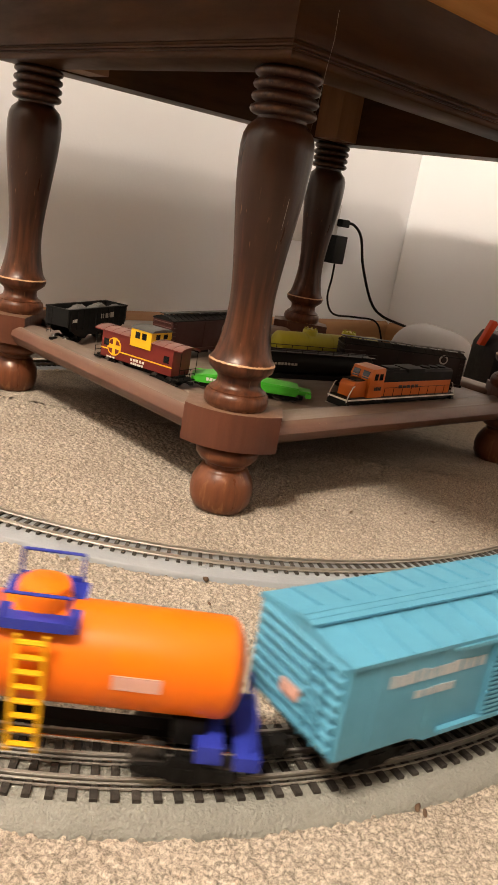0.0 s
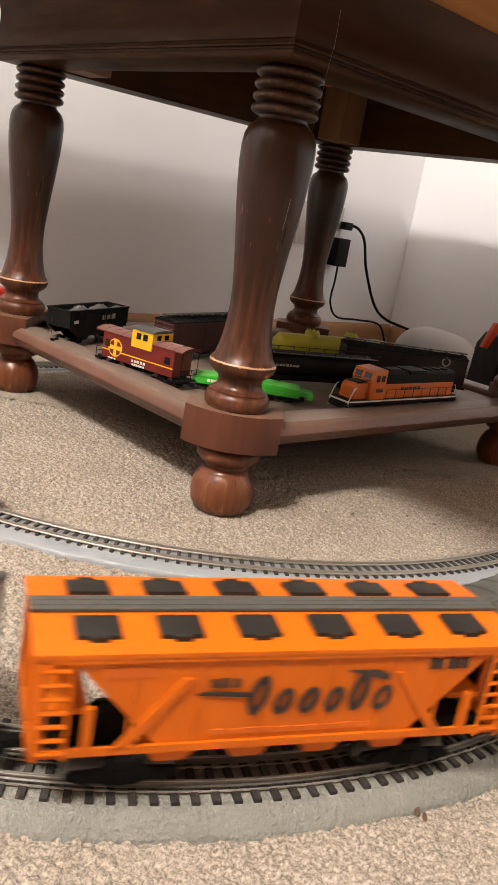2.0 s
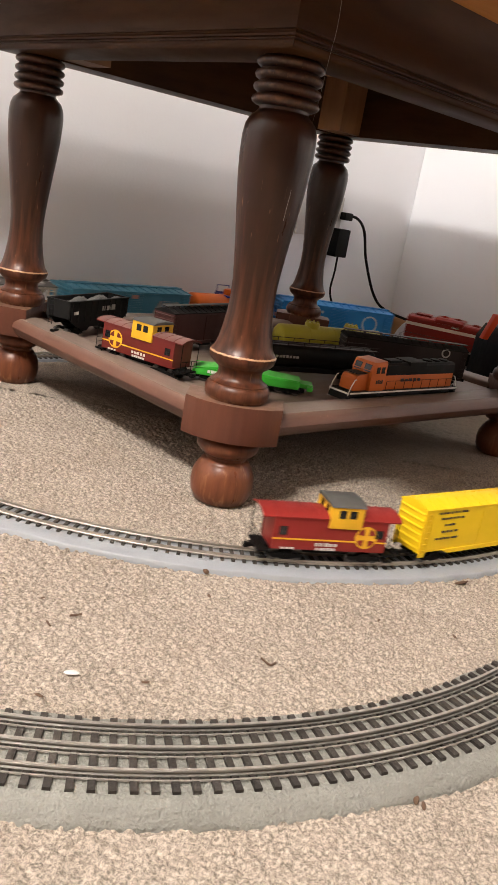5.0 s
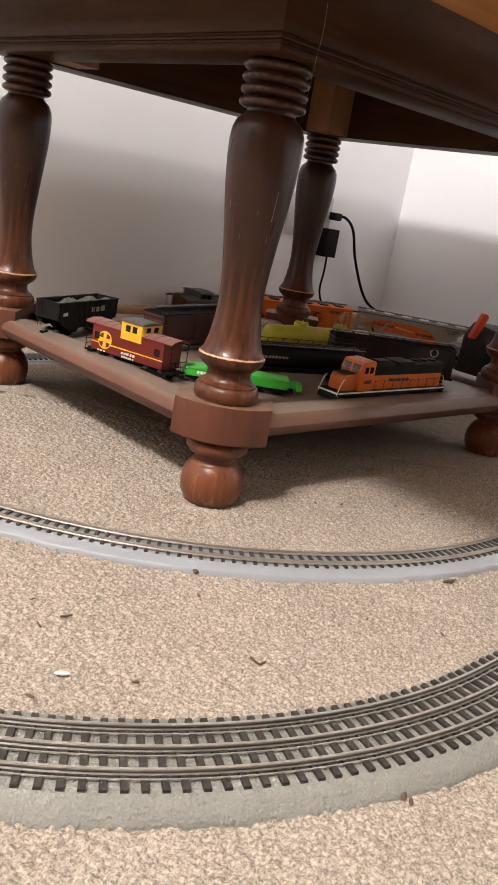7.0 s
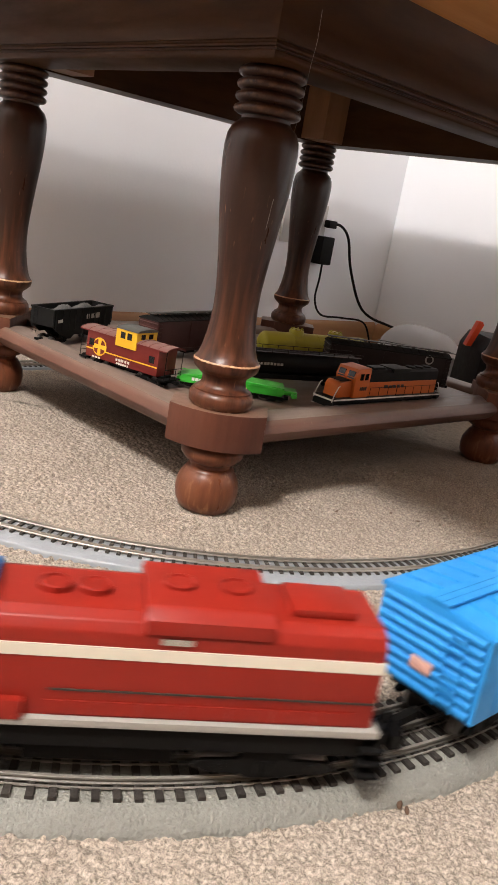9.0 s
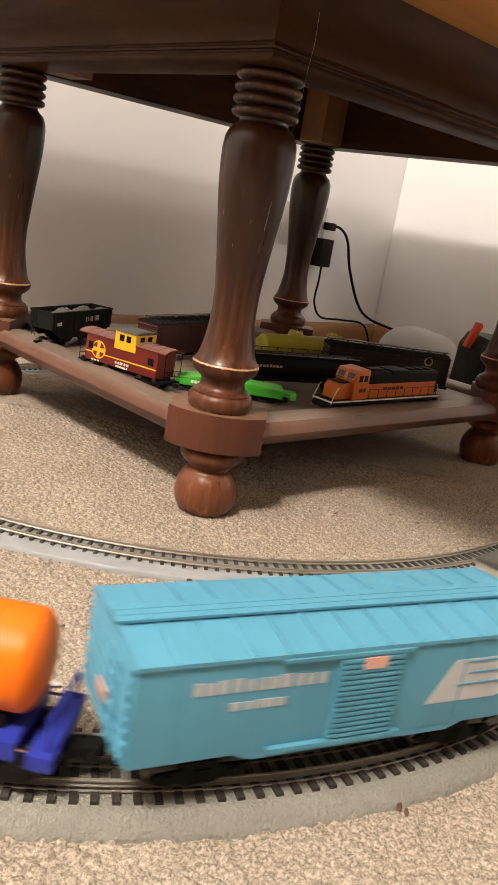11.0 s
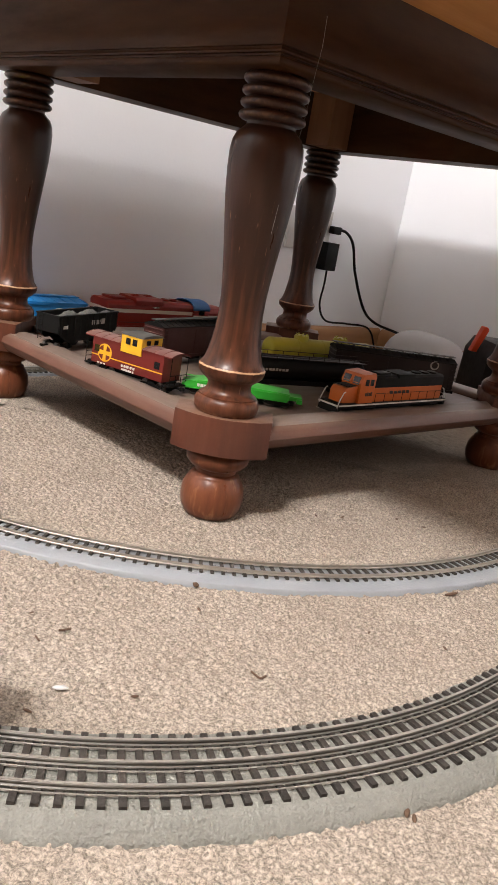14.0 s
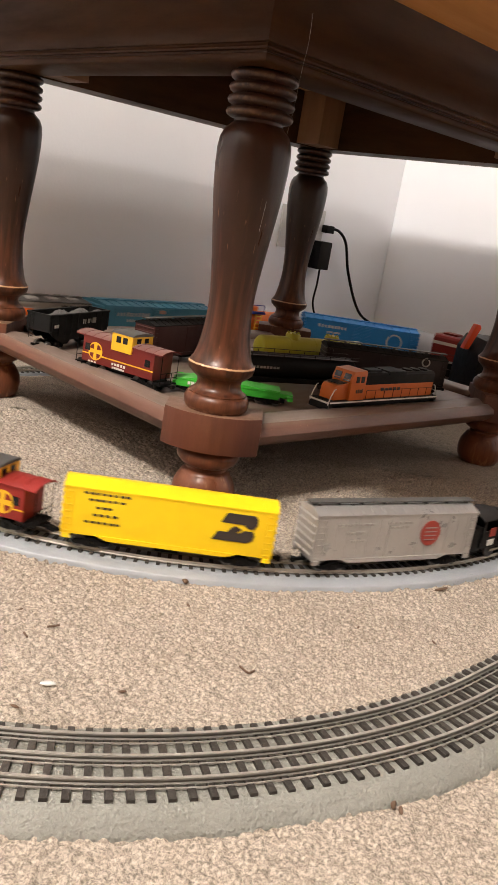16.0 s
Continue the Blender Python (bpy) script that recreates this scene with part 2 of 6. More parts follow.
def paint(name, colour, rough=0.42, dust_amount=0.0, second=None):
    return material(name, colour, rough, second=second or tuple(c * 0.8 for c in colour), scale=70, amount=0.45, bump=0.03,
                    bump_scale=260, spec=0.3, dust=(0.34, 0.30, 0.26), dust_amount=dust_amount)


M_TURQ = paint("turquoise_paint", (0.075, 0.275, 0.40))
M_BLUE = paint("bright_blue_paint", (0.028, 0.25, 0.62))
M_ORANGE = paint("orange_paint", (0.78, 0.155, 0.008), 0.36)
M_HOPORANGE = paint("hopper_orange", (0.60, 0.125, 0.004), 0.42)
M_NAVY = paint("navy_plastic", (0.022, 0.035, 0.30), 0.4)
M_YELLOW = paint("yellow_plastic", (0.82, 0.42, 0.015), 0.4)
M_WHITEHOP = paint("hopper_grey_white", (0.36, 0.325, 0.275), 0.5)
M_HATCH = paint("hatch_white", (0.37, 0.358, 0.34), 0.45)
M_DKROOF = paint("dark_grey_roof", (0.075, 0.072, 0.066), 0.5)
M_BLACKHATCH = paint("black_hatch", (0.020, 0.018, 0.016), 0.45)
M_MARK = paint("marking_dark", (0.04, 0.03, 0.025), 0.5)
M_FADED = paint("marking_faded", (0.42, 0.44, 0.46), 0.5)
M_WHITE = paint("marking_white", (0.66, 0.64, 0.60), 0.5)
M_PINK = paint("marking_pink", (0.60, 0.34, 0.28), 0.5)
M_CARROT = paint("marking_orange", (0.62, 0.13, 0.015), 0.5)
M_BROWN = paint("caboose_brown", (0.105, 0.036, 0.010), 0.5)
M_GREYROOF = paint("caboose_grey_roof", (0.075, 0.075, 0.064), 0.6, 0.0, (0.035, 0.033, 0.028))
M_RED = paint("loco_red", (0.24, 0.015, 0.008), 0.36)
M_CREAM = paint("cream_stripe", (0.72, 0.66, 0.54), 0.45)
M_CABBLUE = paint("cab_roof_blue", (0.022, 0.115, 0.31), 0.4)
M_SILLGREY = paint("sill_grey", (0.33, 0.31, 0.28), 0.5)
M_SILVER = material("silver_paint", (0.50, 0.485, 0.47), 0.32, 0.6, second=(0.40, 0.38, 0.36), scale=60, amount=0.5)
M_BRIGHTY = paint("boxcar_yellow", (0.86, 0.58, 0.010), 0.42)
M_HERALD = paint("herald_red", (0.30, 0.040, 0.026), 0.5)
M_CABRED = paint("caboose_red", (0.23, 0.020, 0.016), 0.45)
M_CABRED2 = paint("caboose_red_dusty", (0.135, 0.014, 0.011), 0.5, 0.3)
M_CABY = paint("caboose_yellow", (0.74, 0.42, 0.02), 0.45)
M_DUSTBLACK = material("dusty_black", (0.007, 0.007, 0.007), 0.6, second=(0.014, 0.013, 0.012), scale=70, amount=0.6, spec=0.12, dust=(0.30, 0.27, 0.24), dust_amount=0.03)
M_COAL = material("coal", (0.06, 0.06, 0.058), 0.7, second=(0.12, 0.11, 0.10), scale=400, bump=1.0, bump_scale=600, dust=(0.25, 0.23, 0.2), dust_amount=0.2)
M_BOXBROWN = paint("boxcar_brown", (0.050, 0.013, 0.010), 0.5, 0.1)
M_DARKBROWN = paint("boxcar_dark_brown", (0.015, 0.008, 0.007), 0.55, 0.08)
M_GREEN = paint("bright_green", (0.045, 0.42, 0.035), 0.4, 0.1)
M_LIME = paint("tank_yellow_green", (0.42, 0.40, 0.035), 0.45, 0.15)
M_LOCOORANGE = paint("diesel_orange", (0.50, 0.115, 0.014), 0.4, 0.1)
M_GLASS = material("window_dark", (0.012, 0.012, 0.013), 0.12)
M_LEVER = paint("lever_red_orange", (0.80, 0.085, 0.022), 0.4)
M_PLATE = material("plate_white", (0.62, 0.61, 0.59), 0.4, scale=30)
M_BAG = material("white_plastic", (0.46, 0.455, 0.46), 0.5, second=(0.38, 0.37, 0.37), scale=20, bump=0.1, bump_scale=60)
M_LITTER = material("dry_leaf", (0.10, 0.055, 0.03), 0.8, scale=400)


# ---------------------------------------------------------------- mesh helpers
def box(bm, x0, x1, y0, y1, z0, z1, bevel=0.0):
    vs = [bm.verts.new((x, y, z)) for z in (z0, z1) for y in (y0, y1) for x in (x0, x1)]
    fs = [bm.faces.new([vs[i] for i in f]) for f in
          ((0, 2, 3, 1), (4, 5, 7, 6), (0, 1, 5, 4), (2, 6, 7, 3), (0, 4, 6, 2), (1, 3, 7, 5))]
    if bevel:
        es = list({e for f in fs for e in f.edges})
        bmesh.ops.bevel(bm, geom=es, offset=bevel, segments=2, affect="EDGES", profile=0.7)


def prism(bm, outline, axis, a0, a1, bevel=0.0):
    """An outline of (p, q) drawn out along an axis: 'x' takes (y, z), 'y' takes (x, z), 'z' takes (x, y)."""
    def put(p, q, a):
        return {"x": (a, p, q), "y": (p, a, q), "z": (p, q, a)}[axis]
    lo = [bm.verts.new(put(p, q, a0)) for p, q in outline]
    hi = [bm.verts.new(put(p, q, a1)) for p, q in outline]
    n = len(outline)
    fs = [bm.faces.new(lo), bm.faces.new(hi[::-1])]
    fs += [bm.faces.new((lo[i], hi[i], hi[(i + 1) % n], lo[(i + 1) % n])) for i in range(n)]
    bmesh.ops.recalc_face_normals(bm, faces=fs)
    if bevel:
        bmesh.ops.bevel(bm, geom=list({e for f in fs for e in f.edges}), offset=bevel, segments=2, affect="EDGES", profile=0.7)


def rod(bm, p0, p1, r, n=8):
    p0, p1 = Vector(p0), Vector(p1)
    d = p1 - p0
    q = d.to_track_quat("Z", "Y")
    rings = []
    for p in (p0, p1):
        rings.append([bm.verts.new(p + q @ Vector((r * math.cos(2 * math.pi * i / n), r * math.sin(2 * math.pi * i / n), 0))) for i in range(n)])
    a, b = rings
    bm.faces.new(a[::-1]), bm.faces.new(b)
    for i in range(n):
        bm.faces.new((a[i], a[(i + 1) % n], b[(i + 1) % n], b[i]))


def lathe(bm, profile, n=48, axis=(0, 0, 0), along="z"):
    rings = []
    for r, z in profile:
        ring = []
        for i in range(n):
            c, s = math.cos(2 * math.pi * i / n) * r, math.sin(2 * math.pi * i / n) * r
            p = (c, s, z) if along == "z" else (z, c, s)
            ring.append(bm.verts.new(Vector(p) + Vector(axis)))
        rings.append(ring)
    fs = [bm.faces.new(rings[0]), bm.faces.new(rings[-1])]
    for a, b in zip(rings, rings[1:]):
        for i in range(n):
            fs.append(bm.faces.new((a[i], a[(i + 1) % n], b[(i + 1) % n], b[i])))
    bmesh.ops.recalc_face_normals(bm, faces=fs)


def tube(bm, points, r, n=8):
    pts = [Vector(p) for p in points]
    rings = []
    for i, p in enumerate(pts):
        d = pts[min(i + 1, len(pts) - 1)] - pts[max(i - 1, 0)]
        q = d.to_track_quat("Z", "Y")
        rings.append([bm.verts.new(p + q @ Vector((r * math.cos(2 * math.pi * k / n), r * math.sin(2 * math.pi * k / n), 0))) for k in range(n)])
    bm.faces.new(rings[0][::-1]), bm.faces.new(rings[-1])
    for a, b in zip(rings, rings[1:]):
        best = min(range(n), key=lambda o: sum((a[k].co - b[(k + o) % n].co).length for k in range(n)))
        for k in range(n):
            bm.faces.new((a[k], a[(k + 1) % n], b[(k + 1 + best) % n], b[(k + best) % n]))


def smooth_curve(points, steps=10):
    """A Catmull-Rom line through the points."""
    p = [Vector(q) for q in points]
    p = [2 * p[0] - p[1]] + p + [2 * p[-1] - p[-2]]
    out = []
    for i in range(1, len(p) - 2):
        for k in range(steps):
            t = k / steps
            out.append(0.5 * (2 * p[i] + (p[i + 1] - p[i - 1]) * t + (2 * p[i - 1] - 5 * p[i] + 4 * p[i + 1] - p[i + 2]) * t * t
                              + (3 * p[i] - p[i - 1] - 3 * p[i + 1] + p[i + 2]) * t ** 3))
    return out + [p[-2]]


def mesh_of(name, bm, mat, smooth=None):
    me = bpy.data.meshes.new(name)
    bmesh.ops.recalc_face_normals(bm, faces=bm.faces[:])
    bm.to_mesh(me)
    bm.free()
    me.materials.append(mat)
    if smooth is not None:
        me.shade_smooth()
        me.set_sharp_from_angle(angle=radians(smooth))
    return me


def part(name, bm, mat, parent, label="", smooth=35):
    ob = new(name, mesh_of(name, bm, mat, smooth))
    ob.parent = parent
    return tagged(ob, label)


def thing(name, m, label, category, group=""):
    ob = new(name)
    ob.matrix_world = m
    ob.empty_display_size = 0.02
    return tagged(ob, label, category, group)


def solid(name, bm, mat, label, category, kind="", smooth=35, m=None):
    ob = new(name, mesh_of(name, bm, mat, smooth))
    if m is not None:
        ob.matrix_world = m
    return tagged(ob, label, category, "", kind)


# ---------------------------------------------------------------- room
def uv_box(name, u0, u1, v0, v1, z0, z1, mat, label, category):
    bm = bmesh.new()
    box(bm, u0, u1, v0, v1, z0, z1)
    return solid(name, bm, mat, label, category, "structure", None, pose(LEG.x, LEG.y, 0, 0, 0, DEG_U))


uv_box("wall_back", -3.2, WALL_U + 0.12, WALL_V, WALL_V + 0.12, -0.02, 2.95, M_WALL, "plain off-white painted wall behind the table", "wall")
uv_box("wall_side", WALL_U, WALL_U + 0.12, -3.4, WALL_V - 0.001, -0.02, 2.95, M_WALL, "plain off-white painted side wall", "wall")
# two unseen walls, added to close the room; dark to limit bounce
uv_box("wall_near", -3.2, WALL_U - 0.001, -3.52, -3.4, -0.02, 2.95, M_UNSEEN_WALL, "plain brown wall out of view, added to close the room", "wall")
uv_box("wall_far_side", -3.32, -3.2, -3.52, WALL_V + 0.12, -0.02, 2.95, M_UNSEEN_WALL, "plain brown wall out of view, added to close the room", "wall")
uv_box("ceiling", -3.32, WALL_U + 0.12, -3.52, WALL_V + 0.12, 2.95, 3.03, M_CEIL, "white painted ceiling", "ceiling")


def baseboard(name, m, length):
    bm = bmesh.new()
    prism(bm, [(0, 0), (-0.012, 0), (-0.012, 0.040), (-0.009, 0.049), (-0.005, 0.054), (0, 0.056)], "x", 0, length)
    return solid(name, bm, M_BASEB, "stained wooden baseboard along the wall", "baseboard", "structure", 40, m)


p0 = at(-3.2, WALL_V - 0.001)
baseboard("baseboard", pose(p0.x, p0.y, 0.0, 0, 0, DEG_U), 3.2 + WALL_U - 0.002)
p0 = at(WALL_U - 0.001, WALL_V - 0.014)
baseboard("baseboard", pose(p0.x, p0.y, 0.0, 0, 0, DEG_U - 90), 3.3)


# ---------------------------------------------------------------- carpet
PILE = np.random.RandomState(7).rand(3, 509, 509)


def tufts(x, y, cell):
    """Height of the pile: one rounded tuft in each jittered cell, the highest one counts."""
    i, j = np.floor(x / cell).astype(np.int64), np.floor(y / cell).astype(np.int64)
    best = np.zeros_like(x)
    for di in (-1, 0, 1):
        for dj in (-1, 0, 1):
            a, b = i + di, j + dj
            r1, r2, r3 = (PILE[k, a % 509, b % 509] for k in range(3))
            cx, cy = (a + 0.15 + 0.7 * r1) * cell, (b + 0.15 + 0.7 * r2) * cell
            ang, el = r3 * 6.283, 0.55 + 0.5 * r1
            dx, dy = x - cx, y - cy
            p, q = dx * np.cos(ang) + dy * np.sin(ang), -dx * np.sin(ang) + dy * np.cos(ang)
            d = np.sqrt((p / (cell * 1.05)) ** 2 + (q / (cell * el)) ** 2)
            best = np.maximum(best, np.clip(1 - d * d, 0, 1) ** 0.5 * (0.45 + 0.55 * r2))
    return best


def carpet(name, x0, x1, y0, y1, step, cell, depth, hole=None):
    nx, ny = int(round((x1 - x0) / step)) + 1, int(round((y1 - y0) / step)) + 1
    gx, gy = np.meshgrid(np.linspace(x0, x1, nx), np.linspace(y0, y1, ny))
    z = (tufts(gx, gy, cell) - 1) * depth + 0.0004 * np.sin(gx * 31 + 2 * np.sin(gy * 17)) + 0.003
    co = np.stack([gx, gy, z], -1).reshape(-1, 3)
    k = np.arange(nx * ny).reshape(ny, nx)
    keep = np.ones((ny - 1, nx - 1), bool)
    if hole:
        mx, my = (gx[:-1, :-1] + gx[1:, 1:]) / 2, (gy[:-1, :-1] + gy[1:, 1:]) / 2
        keep = ~((mx > hole[0]) & (mx < hole[1]) & (my > hole[2]) & (my < hole[3]))
    quads = np.stack([k[:-1, :-1], k[:-1, 1:], k[1:, 1:], k[1:, :-1]], -1)[keep]
    me = bpy.data.meshes.new(name)
    me.from_pydata(co.tolist(), [], quads.tolist())
    me.materials.append(M_CARPET)
    me.shade_smooth()
    ob = new(name, me)
    return tagged(ob, "beige looped carpet covering the floor", "carpet", "", "structure")


carpet("floor", -0.36, 0.44, 0.16, 0.96, 0.0010, 0.0036, 0.0044)
carpet("floor", -1.00, 1.16, 0.04, 1.96, 0.0026, 0.0052, 0.0034, (-0.36, 0.44, 0.16, 0.96))
bm = bmesh.new()
box(bm, -4.5, 4.5, -4.5, 4.5, -0.05, -0.0045)
solid("ground", bm, M_CARPET, "beige carpet in the rest of the room", "carpet", "structure", None)


# ---------------------------------------------------------------- end table
def end_table():
    root = thing("end_table", pose(LEG.x, LEG.y, 0, 0, 0, DEG_U), "scuffed dark reddish-brown end table with turned legs and a lower shelf", "end table")
    # one leg, turned on the lathe, in four pieces
    foot = [(0.0, 0.0), (0.019, 0.0), (0.0246, 0.0035), (0.0284, 0.011), (0.0296, 0.020), (0.0286, 0.029), (0.0252, 0.0365), (0.0236, 0.0385), (0.0228, 0.0400),
            (0.0222, 0.0415), (0.0190, 0.0435), (0.0192, 0.047), (0.0245, 0.0495), (0.0285, 0.054), (0.0292, 0.058), (0.0270, 0.0625), (0.0225, 0.064), (0.0, 0.064)]
    lower = [(0.0, 0.1005), (0.0265, 0.1005), (0.0292, 0.104), (0.0296, 0.109), (0.0282, 0.1135), (0.0262, 0.1150), (0.0262, 0.1162), (0.0232, 0.1180), (0.0205, 0.1205),
             (0.0197, 0.1250), (0.0205, 0.1285), (0.0248, 0.1318), (0.0288, 0.1355), (0.0300, 0.1395), (0.0301, 0.1420), (0.0287, 0.1438)]
    shaft = [(0.0287, 0.1438), (0.0262, 0.1475), (0.0242, 0.1540), (0.0222, 0.1640), (0.0203, 0.178), (0.0196, 0.190), (0.0199, 0.205), (0.0212, 0.220), (0.0232, 0.238),
             (0.0254, 0.256), (0.0278, 0.275), (0.0298, 0.293), (0.0309, 0.309), (0.0311, 0.322), (0.0300, 0.331), (0.0272, 0.3375), (0.0228, 0.3415), (0.0205, 0.3440),
             (0.0205, 0.3465)]
    rings = [(0.0205, 0.3465)]
    for k in range(4):
        z = 0.3465 + k * 0.0094
        rings += [(0.0245, z + 0.0006), (0.0272, z + 0.0022), (0.0282, z + 0.0045), (0.0274, z + 0.0068), (0.0246, z + 0.0084), (0.0236, z + 0.0094)]
    rings += [(0.0240, 0.3842), (0.0, 0.3842)]
    for u, v, su, sv in ((0, 0, -1, -1), (TW - 0.022, 0, 1, -1), (0, TD, -1, 1), (TW, TD, 1, 1)):
        bm = bmesh.new()
        lathe(bm, foot, 48)
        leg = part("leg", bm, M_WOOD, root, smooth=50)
        leg.location = (u, v, 0)
        bm = bmesh.new()
        # the block: set across the corner, its outer face bowed
        k = math.sqrt(0.5)
        out = [(-0.044, -0.022), (0.044, -0.022), (0.044, 0.016)] + [(0.044 - 0.088 * i / 8, 0.016 + 0.018 * math.sin(math.pi * i / 8) ** 0.8) for i in range(1, 8)] + [(-0.044, 0.016)]
        prism(bm, [(su * k * (q + p), sv * k * (q - p)) for p, q in out], "z", 0.066, 0.1005, 0.0012)
        part("block", bm, M_BLOCK, leg)
        bm = bmesh.new()
        lathe(bm, lower + shaft[1:], 56)
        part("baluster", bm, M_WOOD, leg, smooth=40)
        bm = bmesh.new()
        lathe(bm, rings, 48)
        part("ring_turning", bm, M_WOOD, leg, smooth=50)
    # shelf with rounded rails
    bm = bmesh.new()
    box(bm, 0.0, TW, 0.0, TD, 0.068, SHELF - 0.0075)
    part("shelf_board", bm, M_WOODSHELF, root, "wooden shelf board under a layer of grey dust")

    def rail(x0, x1, m):
        bm = bmesh.new()
        prism(bm, [(0.020, SHELF - 0.0070), (0.014, SHELF - 0.002), (0.004, SHELF), (-0.020, SHELF - 0.001), (-0.0255, SHELF - 0.006), (-0.0270, SHELF - 0.012), (-0.0235, SHELF - 0.019),
                   (-0.018, SHELF - 0.0235), (0.002, SHELF - 0.026), (0.020, SHELF - 0.026)], "x", x0, x1)
        ob = part("shelf_rail", bm, M_WOODSHELF, root)
        ob.matrix_local = m
    rail(0.036, TW - 0.036, pose(0, 0, 0))
    rail(0.036, TW - 0.036, pose(TW, TD, 0, 0, 0, 180))
    rail(0.036, TD - 0.036, pose(0, TD, 0, 0, 0, -90))
    rail(0.036, TD - 0.036, pose(TW, 0, 0, 0, 0, 90))
    # frame over the legs: bead, hollow moulding, drawer box
    prof = [(0.0355, 0.3842), (0.0375, 0.3856), (0.0382, 0.3880), (0.0375, 0.3904), (0.0352, 0.3914), (0.0352, 0.3930), (0.0372, 0.3936), (0.0376, 0.3952), (0.0366, 0.3966),
            (0.0366, 0.3978), (0.0384, 0.3984), (0.0388, 0.4010), (0.0384, 0.4090), (0.0376, 0.4140), (0.0370, 0.4180), (0.0367, 0.4300), (0.0373, 0.4400),
            (0.0392, 0.4500), (0.0420, 0.4560), (0.0440, 0.4600)]
    bm = bmesh.new()
    loops = []
    for o, z in prof:
        loops.append([bm.verts.new(c) for c in ((-o, -o, z), (TW + o, -o, z), (TW + o, TD + o, z), (-o, TD + o, z))])
    inner = [[bm.verts.new(c) for c in ((i, i, z), (TW - i, i, z), (TW - i, TD - i, z), (i, TD - i, z))] for i, z in ((0.012, 0.4600), (0.012, 0.3842))]
    for a, b in zip(loops + inner, (loops + inner)[1:] + loops[:1]):
        for i in range(4):
            bm.faces.new((a[i], a[(i + 1) % 4], b[(i + 1) % 4], b[i]))
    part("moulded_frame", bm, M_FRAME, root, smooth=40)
    # inner corner blocks above the legs, seen from below
    for u, v in ((0.012, 0.012), (TW - 0.057, 0.012), (0.012, TD - 0.057), (TW - 0.057, TD - 0.057)):
        bm = bmesh.new()
        box(bm, u, u + 0.045, v, v + 0.045, 0.386, 0.4598)
        part("corner_block", bm, M_OLDPINE, root)
    bm = bmesh.new()
    box(bm, -0.150, 0.845, -0.330, 0.580, 0.4602, 0.490, 0.002)
    part("top_board", bm, M_PINE, root, "broad raw orange pine board lying on the frame")



end_table()


# ---------------------------------------------------------------- tracks
R_O, C_O = 0.4461, Vector((-0.1354, 0.7718, 0))
B_O, L_O = 0.070, 0.5996
Z_O = 0.016
R_H, C_H = 0.4705, Vector((-0.0823, 1.0599, 0))
Z_H = 0.010


class Loop:
    """A closed line of arcs that turn right and straights, run clockwise."""

    def __init__(self, start, heading, pieces):
        self.start, self.pieces, self.marks = start, pieces, []
        p, h, s = start.copy(), heading, 0.0
        for r, k in pieces:
            n = radians(k) * r if r else k
            self.marks.append((s, s + n, p.copy(), h, r))
            p, h = self.step(p, h, r, n)
            s += n
        self.length = s

    @staticmethod
    def step(p, h, r, n):
        d = Vector((math.cos(h), math.sin(h), 0))
        if not r:
            return p + d * n, h
        right = Vector((math.sin(h), -math.cos(h), 0))
        a = n / r
        return p + d * (r * math.sin(a)) + right * (r * (1 - math.cos(a))), h - a

    def place(self, s):
        s %= self.length
        for s0, s1, p, h, r in self.marks:
            if s <= s1:
                return self.step(p, h, r, s - s0)
        return self.step(*self.marks[-1][2:5], s - self.marks[-1][0])


LOOP_O = Loop(C_O - V * R_O, ANGLE + math.pi, [(R_O, 90), (0, B_O), (R_O, 90), (0, L_O), (R_O, 90), (0, B_O), (R_O, 90), (0, L_O)])
R2_H = 0.2961
W_H = R_H * (1 - math.cos(radians(70))) + R2_H * (math.cos(radians(70)) + 1)
L2_H = 0.546
BACK_H = R_H * math.sin(radians(70)) - R2_H * math.sin(radians(70))
LOOP_H = Loop(C_H - V * R_H, ANGLE + math.pi, [(R_H, 70), (R2_H, 110), (0, L2_H), (W_H / 2, 180), (0, L2_H - BACK_H)])


def swept(bm, loop, section, step=0.012, jitter=0.0):
    """A closed band round a loop; the section is (outward, z)."""
    n = int(loop.length / step)
    rings = []
    for i in range(n):
        p, h = loop.place(loop.length * i / n)
        left = Vector((-math.sin(h), math.cos(h), 0))
        rings.append([bm.verts.new(p + left * (o + (jitter * noise.noise((i * 0.35, o * 90, 3)) if jitter else 0)) + Vector((0, 0, z))) for o, z in section])
    m = len(section)
    for i in range(n):
        a, b = rings[i], rings[(i + 1) % n]
        for k in range(m):
            bm.faces.new((a[k], b[k], b[(k + 1) % m], a[(k + 1) % m]))


def rail_section(o, foot_w, head_w, z0, z1):
    w = head_w * 0.3
    return [(o - foot_w, z0), (o - foot_w, z0 + 0.0005), (o - w, z0 + 0.0010), (o - w, z1 - 0.0014), (o - head_w, z1 - 0.0011), (o - head_w, z1 - 0.0003),
            (o - head_w * 0.6, z1), (o + head_w * 0.6, z1), (o + head_w, z1 - 0.0003), (o + head_w, z1 - 0.0011), (o + w, z1 - 0.0014), (o + w, z0 + 0.0010),
            (o + foot_w, z0 + 0.0005), (o + foot_w, z0)]


